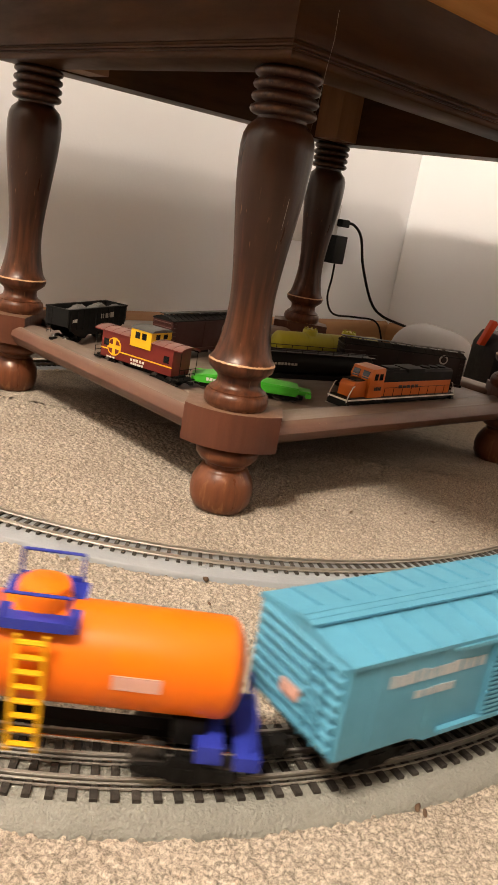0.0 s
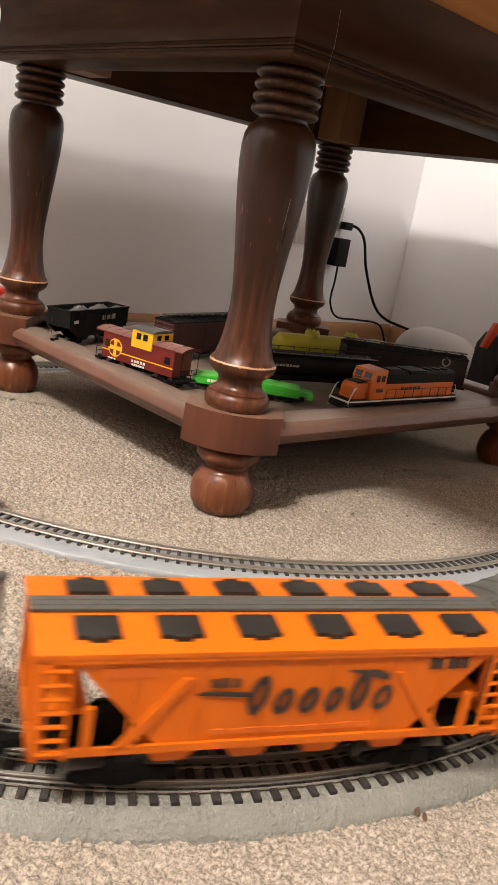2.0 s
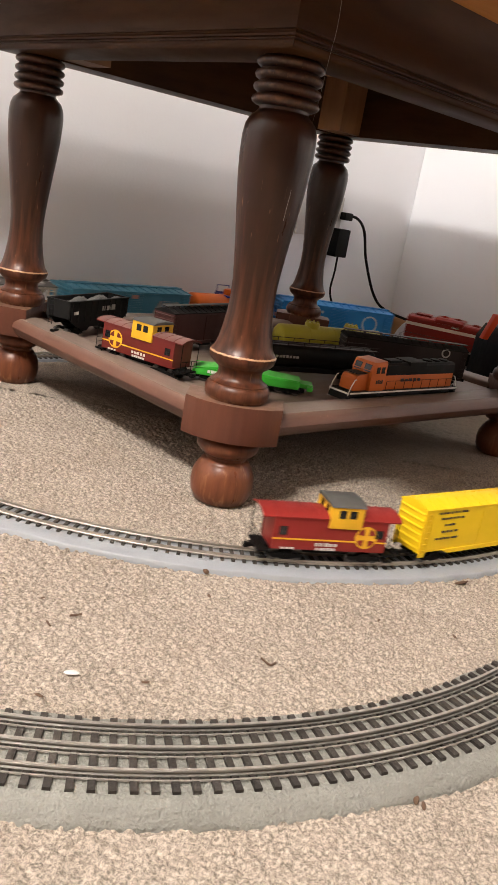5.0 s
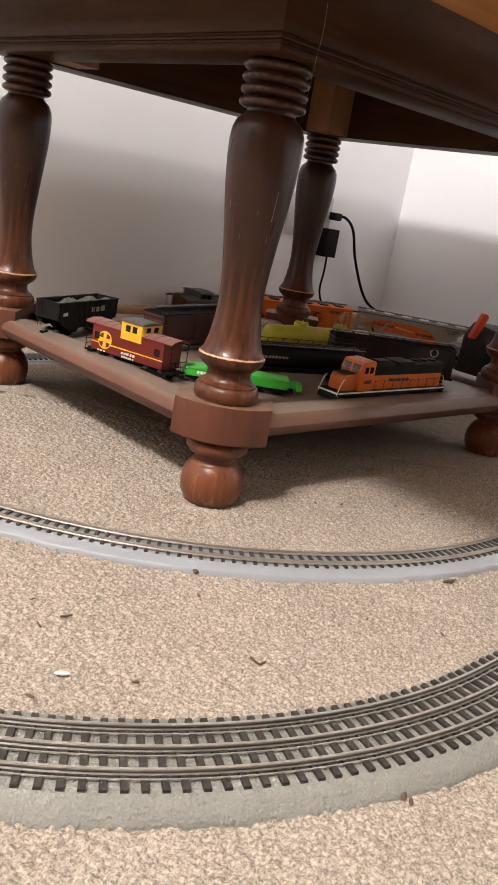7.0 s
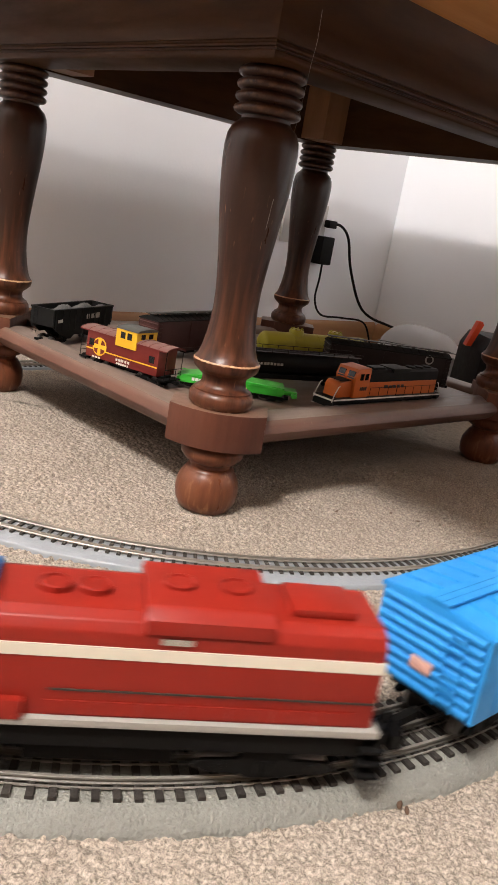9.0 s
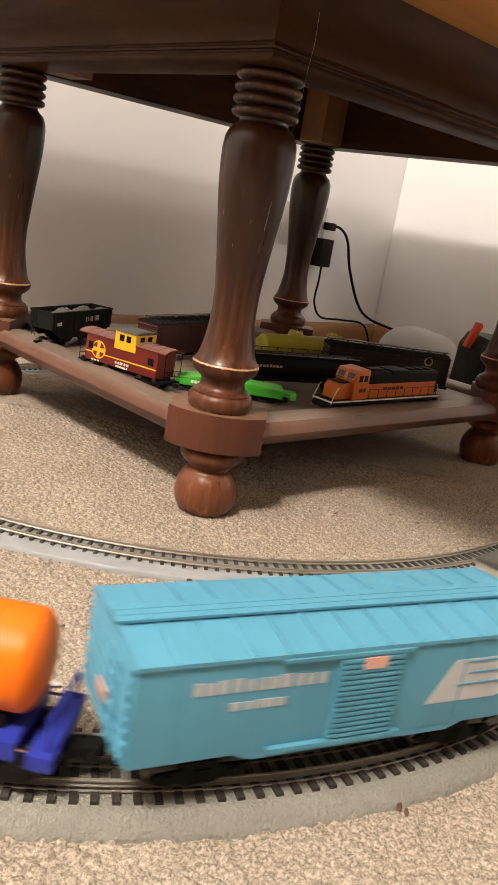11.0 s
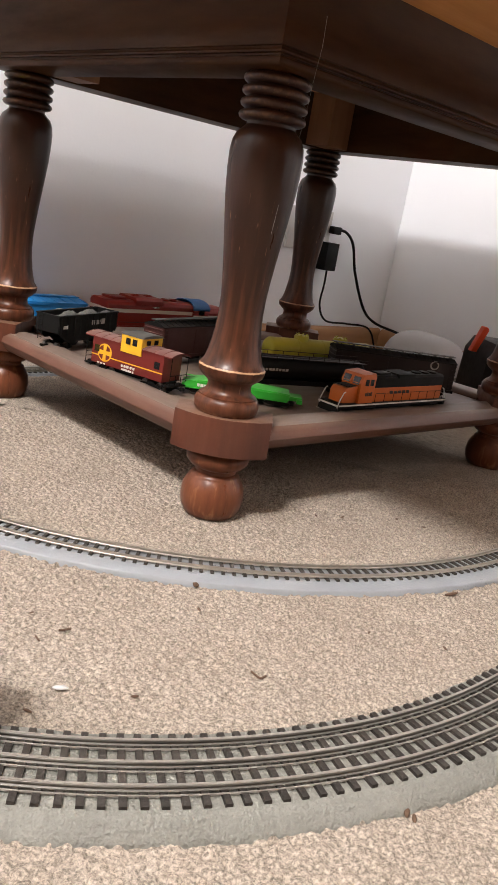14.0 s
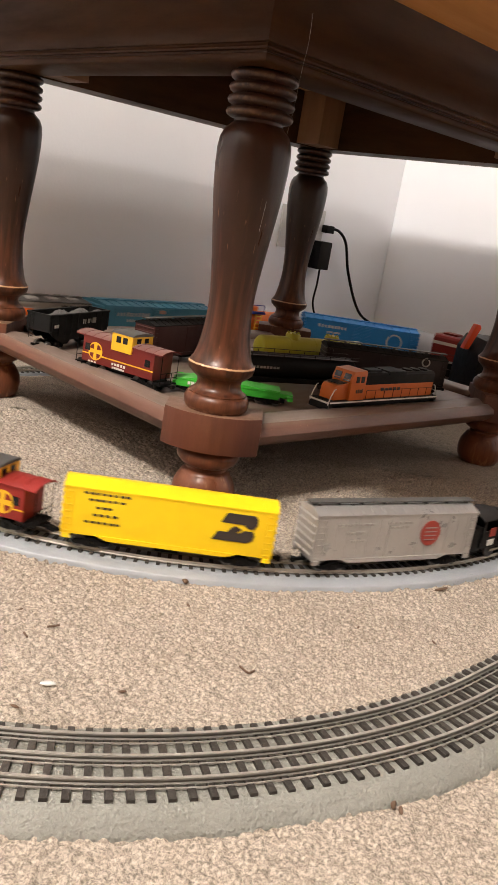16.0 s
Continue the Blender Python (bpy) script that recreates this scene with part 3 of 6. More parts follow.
def track(name, label, loop, offsets, rail_z, foot_w, head_w, rail_mat, side_mat, road, road_mat, tie_size, tie_mat, pitch, start, count, lean=0.0, strip=0.0, shoulder=0.002):
    root = thing(name, pose(0, 0, 0), label, "model railway track")
    bm = bmesh.new()
    o0, o1, top = road
    drop = top - 0.0015
    swept(bm, loop, [(o0, -0.004), (o0, top - 0.001), (o0 + 0.001, top)] + [(o1 - shoulder + shoulder * k / 5, top - drop * (k / 5) ** 1.7) for k in range(6)] + [(o1, -0.004)], 0.006, 0.0016)
    part("roadbed", bm, road_mat, root, smooth=60)
    for o in offsets:
        bm = bmesh.new()
        z0, z1 = rail_z
        swept(bm, loop, rail_section(o, head_w * 1.3, head_w, z0, z1), 0.010)
        rail = part("rail", bm, side_mat, root, smooth=40)
        for name2, c, half, a, b in (("rail_head", o, head_w * 0.80, z1 - 0.0002, z1 + 0.0002), ("rail_foot", o + strip, foot_w, z0 - 0.0003, z0 + 0.0005)):
            bm = bmesh.new()
            swept(bm, loop, [(c - half, a), (c - half, b), (c + half, b), (c + half, a)], 0.010)
            part(name2, bm, rail_mat, rail, smooth=40)
    wx, wy, z0, z1 = tie_size
    bm = bmesh.new()
    prism(bm, [(-wx / 2, z0), (-wx / 2 * 0.86, z1), (wx / 2 * 0.86, z1), (wx / 2, z0)], "y", lean - wy / 2, lean + wy / 2)
    me = mesh_of("tie", bm, tie_mat)
    n = int(round(loop.length / pitch))
    rest = bmesh.new()
    for i in range(n):
        p, h = loop.place(start + loop.length * i / n)
        rnd = random.Random(i)
        m = Matrix.Translation(p + Vector((0, 0, rnd.uniform(-0.0002, 0.0002)))) @ pose(0, 0, 0, 0, 0, math.degrees(h) + rnd.uniform(-0.8, 0.8))
        if i < count:
            ob = new("tie", me)
            ob.parent = root
            ob.matrix_local = m
        else:
            geo = bmesh.new()
            prism(geo, [(-wx / 2, z0), (-wx / 2 * 0.86, z1), (wx / 2 * 0.86, z1), (wx / 2, z0)], "y", lean - wy / 2, lean + wy / 2)
            geo.transform(m)
            tmp = bpy.data.meshes.new("tmp")
            geo.to_mesh(tmp)
            geo.free()
            rest.from_mesh(tmp)
            bpy.data.meshes.remove(tmp)
    if n > count:
        tagged(part("far_ties", rest, tie_mat, root), kind="stuff")
    else:
        rest.free()
    return root


# ---------------------------------------------------------------- rolling stock: shared pieces
def wheelset(bm, x, gauge, r):
    for s in (-1, 1):
        rod(bm, (x, s * gauge / 2 - 0.0015, r), (x, s * gauge / 2 + 0.0015, r), r, 16)
        rod(bm, (x, s * (gauge / 2 - 0.0025), r), (x, s * (gauge / 2 - 0.0015), r), r * 1.14, 16)
    rod(bm, (x, -gauge / 2, r), (x, gauge / 2, r), r * 0.22, 6)


def truck(parent, x, gauge, r, base, side):
    bm = bmesh.new()
    for s in (-1, 1):
        y = s * side
        prism(bm, [(x - base * 0.78, r * 1.0), (x - base * 0.70, r * 1.35), (x - base * 0.30, r * 1.45), (x - base * 0.22, r * 1.9), (x + base * 0.22, r * 1.9), (x + base * 0.30, r * 1.45),
                   (x + base * 0.70, r * 1.35), (x + base * 0.78, r * 1.0), (x + base * 0.62, r * 0.7), (x + base * 0.3, r * 0.62), (x + base * 0.2, r * 0.4),
                   (x - base * 0.2, r * 0.4), (x - base * 0.3, r * 0.62), (x - base * 0.62, r * 0.7)], "y", y - r * 0.14, y + r * 0.14)
        for k in (-1, 1):
            rod(bm, (x + k * base / 2, y, r), (x + k * base / 2, y + s * r * 0.28, r), r * 0.34, 8)
        for k in (-0.35, 0, 0.35):
            rod(bm, (x + k * r, y + s * r * 0.1, r * 0.6), (x + k * r, y + s * r * 0.1, r * 1.4), r * 0.16, 6)
    box(bm, x - base * 0.16, x + base * 0.16, -side, side, r * 0.9, r * 1.8)
    t = part("truck", bm, M_TRUCK, parent)
    for k in (-1, 1):
        bm = bmesh.new()
        wheelset(bm, x + k * base / 2, gauge, r)
        part("wheelset", bm, M_WHEEL, t)


def coupler(parent, x, z, reach, size):
    d = 1 if reach > 0 else -1
    bm = bmesh.new()
    box(bm, min(x, x + reach), max(x, x + reach), -size * 0.35, size * 0.35, z - size * 0.35, z + size * 0.35)
    prism(bm, [(x + reach - d * size * 0.6, -size * 0.5), (x + reach + d * size * 0.5, -size * 0.8), (x + reach + d * size * 0.9, -size * 0.2), (x + reach + d * size * 0.4, size * 0.1),
               (x + reach + d * size * 0.5, size * 0.7), (x + reach - d * size * 0.3, size * 0.75)], "z", z - size * 0.5, z + size * 0.5)
    part("coupler", bm, M_TRUCK, parent)


def ladder(parent, x, y, z0, z1, w, rungs, r, mat, along="x"):
    bm = bmesh.new()
    for s in (-w / 2, w / 2):
        a, b = ((x + s, y, z0), (x + s, y, z1)) if along == "x" else ((x, y + s, z0), (x, y + s, z1))
        rod(bm, a, b, r, 6)
    for k in range(rungs):
        z = z0 + (z1 - z0) * (k + 0.5) / rungs
        a, b = ((x - w / 2, y, z), (x + w / 2, y, z)) if along == "x" else ((x, y - w / 2, z), (x, y + w / 2, z))
        rod(bm, a, b, r * 1.15, 6)
    part("ladder", bm, mat, parent)


def sign(parent, name, outline, y, side, mat, label="", thick=0.0005):
    """A flat marking on the side wall y, drawn as (x, z)."""
    bm = bmesh.new()
    prism(bm, outline, "y", y - thick if side > 0 else y - thick * 0.6, y + thick * 0.6 if side > 0 else y + thick)
    return part(name, bm, mat, parent, label, None)


def disc(cx, cz, rx, rz=None, n=28):
    rz = rz or rx
    return [(cx + rx * math.cos(2 * math.pi * i / n), cz + rz * math.sin(2 * math.pi * i / n)) for i in range(n)]


def rect(x0, x1, z0, z1, lean=0.0):
    return [(x0, z0), (x1, z0), (x1 + lean, z1), (x0 + lean, z1)]


def bars(parent, x0, x1, z0, z1, y, side, mat, count, seed, lean=0.0):
    """Lettering too small to read, as a row of bars."""
    rnd = random.Random(seed)
    bm = bmesh.new()
    w = (x1 - x0) / count
    for k in range(count):
        a = x0 + k * w
        b = a + w * rnd.uniform(0.55, 0.85)
        prism(bm, rect(a, b, z0, z0 + (z1 - z0) * rnd.uniform(0.8, 1.0), lean), "y", y - 0.0004, y + 0.0004)
    part("lettering", bm, mat, parent, "", None)


# ---------------------------------------------------------------- the large train (three-rail)
def underframe(root, length, width, z, r, gauge, base, span, mat):
    bm = bmesh.new()
    box(bm, -length / 2 + 0.004, length / 2 - 0.004, -width * 0.28, width * 0.28, z - 0.004, z + 0.002)
    for k in (-0.18, 0.0, 0.18):
        box(bm, k * length - 0.012, k * length + 0.012, -width * 0.36, width * 0.36, z - 0.009, z - 0.003, 0.001)
    part("underframe", bm, mat, root)
    for s in (-1, 1):
        truck(root, s * span, gauge, r, base, gauge * 0.72)


def box_body(root, length, w, z0, eave, ridge, mat, ribs=8, rib_r=0.0026):
    bm = bmesh.new()
    prism(bm, [(-w, z0), (w, z0), (w, eave), (-w, eave)], "x", -length / 2, length / 2, 0.0006)
    for s in (-1, 1):
        # drop sill
        prism(bm, [(-length * 0.30, z0 + 0.001), (-length * 0.24, z0 - 0.004), (length * 0.24, z0 - 0.004), (length * 0.30, z0 + 0.001)], "y", s * w - 0.0022, s * w - 0.0004)
    body = part("body", bm, mat, root)
    for s in (-1, 1):
        for k in (1, 3, 9, 11):
            x = -length / 2 + length * k / 12
            bm = bmesh.new()
            box(bm, x - 0.0005, x + 0.0005, s * w - 0.0004, s * w + 0.0004, z0 + 0.003, eave - 0.003)
            part("side_joint", bm, mat, root)
    bm = bmesh.new()
    o = 0.0012
    prism(bm, [(-w - o, eave - 0.0015), (w + o, eave - 0.0015), (w + o, eave + 0.0006), (0.004, ridge), (-0.004, ridge), (-w - o, eave + 0.0006)], "x", -length / 2 - o, length / 2 + o)
    roof = part("roof", bm, mat, root)
    n = 13
    for k in range(n + 1):
        x = -length / 2 + length * k / n
        for s in (-1, 1):
            a, b = (s * (w + o * 0.5), eave + 0.0004), (s * 0.006, ridge - 0.0002)
            bm = bmesh.new()
            prism(bm, [(a[0], a[1]), (b[0], b[1]), (b[0], b[1] + 0.0011), (a[0], a[1] + 0.0011)], "x", x - 0.0006, x + 0.0006)
            part("roof_rib", bm, mat, roof)
    # ribbed ends
    for s in (-1, 1):
        for k in range(ribs):
            bm = bmesh.new()
            z = z0 + (eave - z0) * (k + 0.6) / (ribs + 0.3)
            ring = [(s * length / 2 + rib_r * math.cos(2 * math.pi * i / 8), z + rib_r * math.sin(2 * math.pi * i / 8)) for i in range(8)]
            prism(bm, ring, "y", -w * 0.92, w * 0.92)
            part("end_rib", bm, mat, root, smooth=60)
    return body, roof


def roof_walk(root, length, z, half, mat):
    bm = bmesh.new()
    for k in range(3):
        y0 = -half + k * half * 2 / 3
        box(bm, -length / 2, length / 2, y0 + 0.0002, y0 + half * 2 / 3 - 0.0002, z, z + 0.0014)
    for k in range(9):
        x = -length / 2 + 0.006 + (length - 0.012) * k / 8
        box(bm, x - 0.0008, x + 0.0008, -half * 0.9, half * 0.9, z - 0.002, z)
    part("roof_walk", bm, mat, root)


def sliding_door(root, x0, x1, z0, z1, y, side, mat, slats):
    bm = bmesh.new()
    d = side * 0.0016
    box(bm, x0, x1, min(y, y + d), max(y, y + d), z0, z1)
    door = part("sliding_door", bm, mat, root)
    for k in range(slats):
        z = z0 + (z1 - z0) * (k + 0.5) / slats
        bm = bmesh.new()
        box(bm, x0 + 0.002, x1 - 0.002, min(y + d, y + d * 1.7), max(y + d, y + d * 1.7), z - 0.0008, z + 0.0008)
        part("slat", bm, mat, door)
    for reach, a, b in ((1.8, z0 - 0.0032, z0 - 0.0006), (1.4, z1 + 0.0004, z1 + 0.0024)):
        bm = bmesh.new()
        box(bm, x0 - 0.004, x1 + 0.030, min(y, y + d * reach), max(y, y + d * reach), a, b)
        part("door_track", bm, mat, door)


def boxcar_large(name, label, mat, mark):
    root = thing(name, pose(0, 0, 0), label, "boxcar", "large train")
    ln, w, z0, eave, ridge = 0.2330, 0.0350, 0.0258, 0.0760, 0.0800
    box_body(root, ln, w, z0, eave, ridge, mat)
    roof_walk(root, ln + 0.004, ridge + 0.0008, 0.0075, mat)
    for side in (1, -1):
        f = -side    # reading direction along x
        sliding_door(root, -0.019, 0.019, z0 + 0.003, eave - 0.004, side * w, side, mat, 15)
        ladder(root, f * 0.1055, side * (w + 0.0016), z0 + 0.001, eave - 0.003, 0.0125, 6, 0.0007, mat)
        mark(root, side, side * w, f, z0, eave)
    for s in (-1, 1):
        ladder(root, s * (ln / 2 + 0.0034), s * 0.018, z0 + 0.002, eave - 0.003, 0.010, 6, 0.0006, mat, "y")
        bm = bmesh.new()
        box(bm, min(s * ln / 2, s * (ln / 2 + 0.0036)), max(s * ln / 2, s * (ln / 2 + 0.0036)), -0.007, 0.007, 0.040, 0.047, 0.001)
        part("end_plate", bm, M_PINK, root, "pink label on the end")
        coupler(root, s * (ln / 2 - 0.004), 0.012, s * 0.022, 0.007)
    underframe(root, ln, w * 2, z0 - 0.001, 0.0082, 0.032, 0.034, 0.074, M_TRUCK)
    return root


def mark_turq(root, side, y, f, z0, eave):
    # pale rounded panel with three dark strokes, and pale lettering
    sign(root, "pale_panel", [(f * 0.038, z0 + 0.0135), (f * 0.083, z0 + 0.0135), (f * 0.0900, z0 + 0.0165), (f * 0.0945, z0 + 0.0340), (f * 0.0910, z0 + 0.0375), (f * 0.052, z0 + 0.0375)], y, side, M_FADED)
    for k, (a, b) in enumerate(((0.056, 0.086), (0.062, 0.083), (0.060, 0.089))):
        sign(root, "stroke", rect(f * a, f * b, z0 + 0.0225 + k * 0.0065, z0 + 0.0235 + k * 0.0065), y + side * 0.0004, side, M_TURQ)
    bars(root, min(f * -0.092, f * -0.024), max(f * -0.092, f * -0.024), z0 + 0.0335, z0 + 0.0405, y, side, M_FADED, 11, 4)
    bars(root, min(f * -0.072, f * -0.044), max(f * -0.072, f * -0.044), z0 + 0.024, z0 + 0.0285, y, side, M_FADED, 5, 5)
    sign(root, "door_label", rect(-0.007, 0.006, z0 + 0.040, z0 + 0.046), y + side * 0.0027, side, M_PINK)


def mark_blue(root, side, y, f, z0, eave):
    sign(root, "round_emblem", disc(f * 0.068, z0 + 0.026, 0.0165), y, side, M_WHITE)
    sign(root, "round_emblem_middle", disc(f * 0.068, z0 + 0.026, 0.0135), y + side * 0.0004, side, M_BLUE)
    bars(root, min(f * -0.090, f * -0.030), max(f * -0.090, f * -0.030), z0 + 0.036, z0 + 0.042, y, side, M_WHITE, 9, 8)
    bars(root, min(f * -0.070, f * -0.042), max(f * -0.070, f * -0.042), z0 + 0.026, z0 + 0.030, y, side, M_WHITE, 6, 9)


def tank_car():
    root = thing("tank_car", pose(0, 0, 0), "orange tank car with a navy blue platform and yellow ladders", "tank car", "large train")
    ln, r, zc = 0.194, 0.0240, 0.0518
    bm = bmesh.new()
    prof = [(0.0, -ln / 2)]
    for k in range(1, 7):
        a = radians(15 * k)
        prof.append((r * math.sin(a), -ln / 2 + 0.010 - 0.010 * math.cos(a)))
    prof += [(r, -0.05), (r, 0.0), (r, 0.05)]
    prof += [(q, -x) for q, x in reversed(prof[:7])]
    lathe(bm, prof, 48, (0, 0, zc), "x")
    part("tank", bm, M_ORANGE, root, smooth=50)
    bm = bmesh.new()
    lathe(bm, [(0.0, zc + r - 0.004), (0.0125, zc + r - 0.004), (0.0125, zc + r + 0.006), (0.0115, zc + r + 0.009), (0.006, zc + r + 0.0105), (0.0, zc + r + 0.011)], 24)
    part("dome", bm, M_ORANGE, root, smooth=50)
    bm = bmesh.new()
    for s in (-1, 1):
        box(bm, -0.0155, 0.0155, s * 0.0170 - 0.0055, s * 0.0170 + 0.0055, zc + r * 0.86, zc + r * 0.86 + 0.0028, 0.0005)
        box(bm, -0.0155, 0.0155, s * 0.0220 - 0.0010, s * 0.0220 + 0.0010, zc + r * 0.86, zc + r * 0.86 + 0.0050)
        for x in (-0.0145, 0.0145):
            rod(bm, (x, s * 0.0220, zc + r * 0.86), (x, s * 0.0220, zc + r * 0.86 + 0.017), 0.0008, 6)
        rod(bm, (-0.0145, s * 0.0220, zc + r * 0.86 + 0.017), (0.0145, s * 0.0220, zc + r * 0.86 + 0.017), 0.0008, 6)
        box(bm, s * 0.0155 - 0.003, s * 0.0155 + 0.003, -0.022, 0.022, zc + r * 0.86, zc + r * 0.86 + 0.0028)
    part("platform", bm, M_NAVY, root, "navy blue walkway with railings round the dome")
    for s in (-1, 1):
        ladder(root, 0.0, s * (r + 0.0026), 0.014, zc + r * 0.86, 0.0125, 8, 0.0012, M_YELLOW)
    for s in (-1, 1):
        bm = bmesh.new()
        box(bm, s * 0.102 - 0.006, s * 0.102 + 0.006, -0.026, 0.026, 0.0140, 0.0215, 0.0008)
        box(bm, s * 0.084 - 0.0065, s * 0.084 + 0.0065, -0.0245, 0.0245, 0.0150, 0.0245, 0.0008)
        for y in (-0.021, 0.021):
            rod(bm, (s * 0.104, y, 0.021), (s * 0.104, y, 0.037), 0.0009, 6)
        rod(bm, (s * 0.104, -0.021, 0.037), (s * 0.104, 0.021, 0.037), 0.0009, 6)
        part("end_frame", bm, M_NAVY, root)
    bm = bmesh.new()
    for s in (-1, 1):
        rod(bm, (-0.1, s * 0.0225, 0.0205), (0.1, s * 0.0225, 0.0205), 0.0007, 6)
    part("hand_wire", bm, M_CHROME, root)
    for s in (-1, 1):
        f = -s
        for a, b in ((0.036, 0.058), (-0.058, -0.036)):
            sign(root, "pale_panel", rect(a, b, zc - 0.003, zc + 0.004), s * (r - 0.0001), s, M_PINK)
        coupler(root, s * 0.104, 0.012, s * 0.016, 0.007)
    bm = bmesh.new()
    for x in (-0.074, 0.074):
        box(bm, x - 0.008, x + 0.008, -0.016, 0.016, 0.0180, 0.0320, 0.001)
    box(bm, -0.098, 0.098, -0.0045, 0.0045, 0.0125, 0.0165)
    part("underframe", bm, M_TRUCK, root)
    for s in (-1, 1):
        truck(root, s * 0.074, 0.032, 0.0082, 0.034, 0.023)
    return root


def hopper_large(name, label, mat, roof_mat, hatch_mat, walk_mat, mark):
    root = thing(name, pose(0, 0, 0), label, "hopper car", "large train")
    ln, w, eave, ridge = 0.233, 0.0335, 0.0760, 0.0802
    sill = 0.0288
    # hull with sloping ends: the ends below the roof stay open
    bm = bmesh.new()
    x = ln / 2
    prism(bm, [(-x * 0.86, eave - 0.004), (-x * 0.90, eave), (x * 0.90, eave), (x * 0.86, eave - 0.004), (x * 0.52, sill), (-x * 0.52, sill)], "y", -w + 0.0012, w - 0.0012)
    part("hull", bm, mat, root)
    for k in range(4):
        c = -0.054 + 0.036 * k
        bm = bmesh.new()
        prism(bm, [(c - 0.014, sill + 0.001), (c + 0.014, sill + 0.001), (c + 0.007, sill - 0.008), (c - 0.007, sill - 0.008)], "y", -w * 0.8, w * 0.93)
        part("chute", bm, mat, root)
    bm = bmesh.new()
    for s in (-1, 1):
        y0, y1 = s * w - 0.0010, s * w + 0.0006
        box(bm, -x, x, y0, y1, sill - 0.0012, sill + 0.0026)
        box(bm, -x, x, y0, y1, eave - 0.0034, eave)
        for k in range(6):
            c = -0.075 + 0.030 * k
            box(bm, c - 0.0007, c + 0.0007, s * w - 0.0010, s * w - 0.0002, sill + 0.002, eave - 0.003)
        for e in (-1, 1):
            prism(bm, [(e * x * 0.64, sill + 0.001), (e * x * 0.70, sill + 0.001), (e * x * 0.46, eave - 0.012), (e * x * 0.42, eave - 0.012)], "y", y0, y1)
            box(bm, e * (x - 0.003) - 0.003, e * (x - 0.003) + 0.003, y0 - s * 0.002, y1, sill - 0.001, eave - 0.002)
            box(bm, e * (x - 0.024) - 0.0018, e * (x - 0.024) + 0.0018, y0 - s * 0.0015, y1, sill, sill + 0.022)
    for e in (-1, 1):
        box(bm, e * (x - 0.0014) - 0.0014, e * (x - 0.0014) + 0.0014, -w, w, sill - 0.002, sill + 0.0035)
        box(bm, e * (x - 0.0014) - 0.0014, e * (x - 0.0014) + 0.0014, -w, w, eave - 0.006, eave)
        for y in (-0.013, 0.013):
            box(bm, e * (x - 0.0014) - 0.0014, e * (x - 0.0014) + 0.0014, y - 0.0014, y + 0.0014, sill, eave - 0.003)
        box(bm, e * (x - 0.016) - 0.010, e * (x - 0.016) + 0.010, -w * 0.6, w * 0.6, sill + 0.010, sill + 0.013)
    part("side_frame", bm, mat, root)
    for s in (-1, 1):
        for e in (-1, 1):
            ladder(root, e * (x - 0.009), s * (w + 0.0008), sill - 0.002, eave - 0.003, 0.012, 7, 0.0009, mat)
    bm = bmesh.new()
    o = 0.0010
    prism(bm, [(-w - o, eave - 0.001), (w + o, eave - 0.001), (w + o, eave + 0.0012), (0.008, ridge), (-0.008, ridge), (-w - o, eave + 0.0012)], "x", -x - o, x + o)
    part("roof", bm, roof_mat, root)
    for s in (-1, 1):
        for k in range(6):
            c = -0.0905 + 0.0362 * k
            bm = bmesh.new()
            ya, za, yb, zb = s * (w - 0.0085), eave + 0.0022, s * 0.0105, ridge - 0.0005
            prism(bm, [(ya, za - 0.001), (yb, zb - 0.001), (yb, zb + 0.0022), (ya, za + 0.0022)], "x", c - 0.0098, c + 0.0098, 0.0007)
            hatch = part("hatch", bm, hatch_mat, root)
            bm = bmesh.new()
            box(bm, c - 0.004, c + 0.004, min(ya, ya + s * 0.002), max(ya, ya + s * 0.002), za - 0.0005, za + 0.0022)
            part("latch", bm, hatch_mat, hatch)
    roof_walk(root, ln + 0.003, ridge + 0.0006, 0.0062, walk_mat)
    for side in (1, -1):
        mark(root, side, side * (w - 0.0008), -side, sill, eave)
    for s in (-1, 1):
        coupler(root, s * (x - 0.004), 0.012, s * 0.024, 0.007)
    bm = bmesh.new()
    box(bm, -x + 0.002, x - 0.002, -0.008, 0.008, 0.0130, 0.0190)
    part("underframe", bm, M_TRUCK, root)
    for s in (-1, 1):
        truck(root, s * 0.072, 0.032, 0.0082, 0.034, 0.023)
    return root


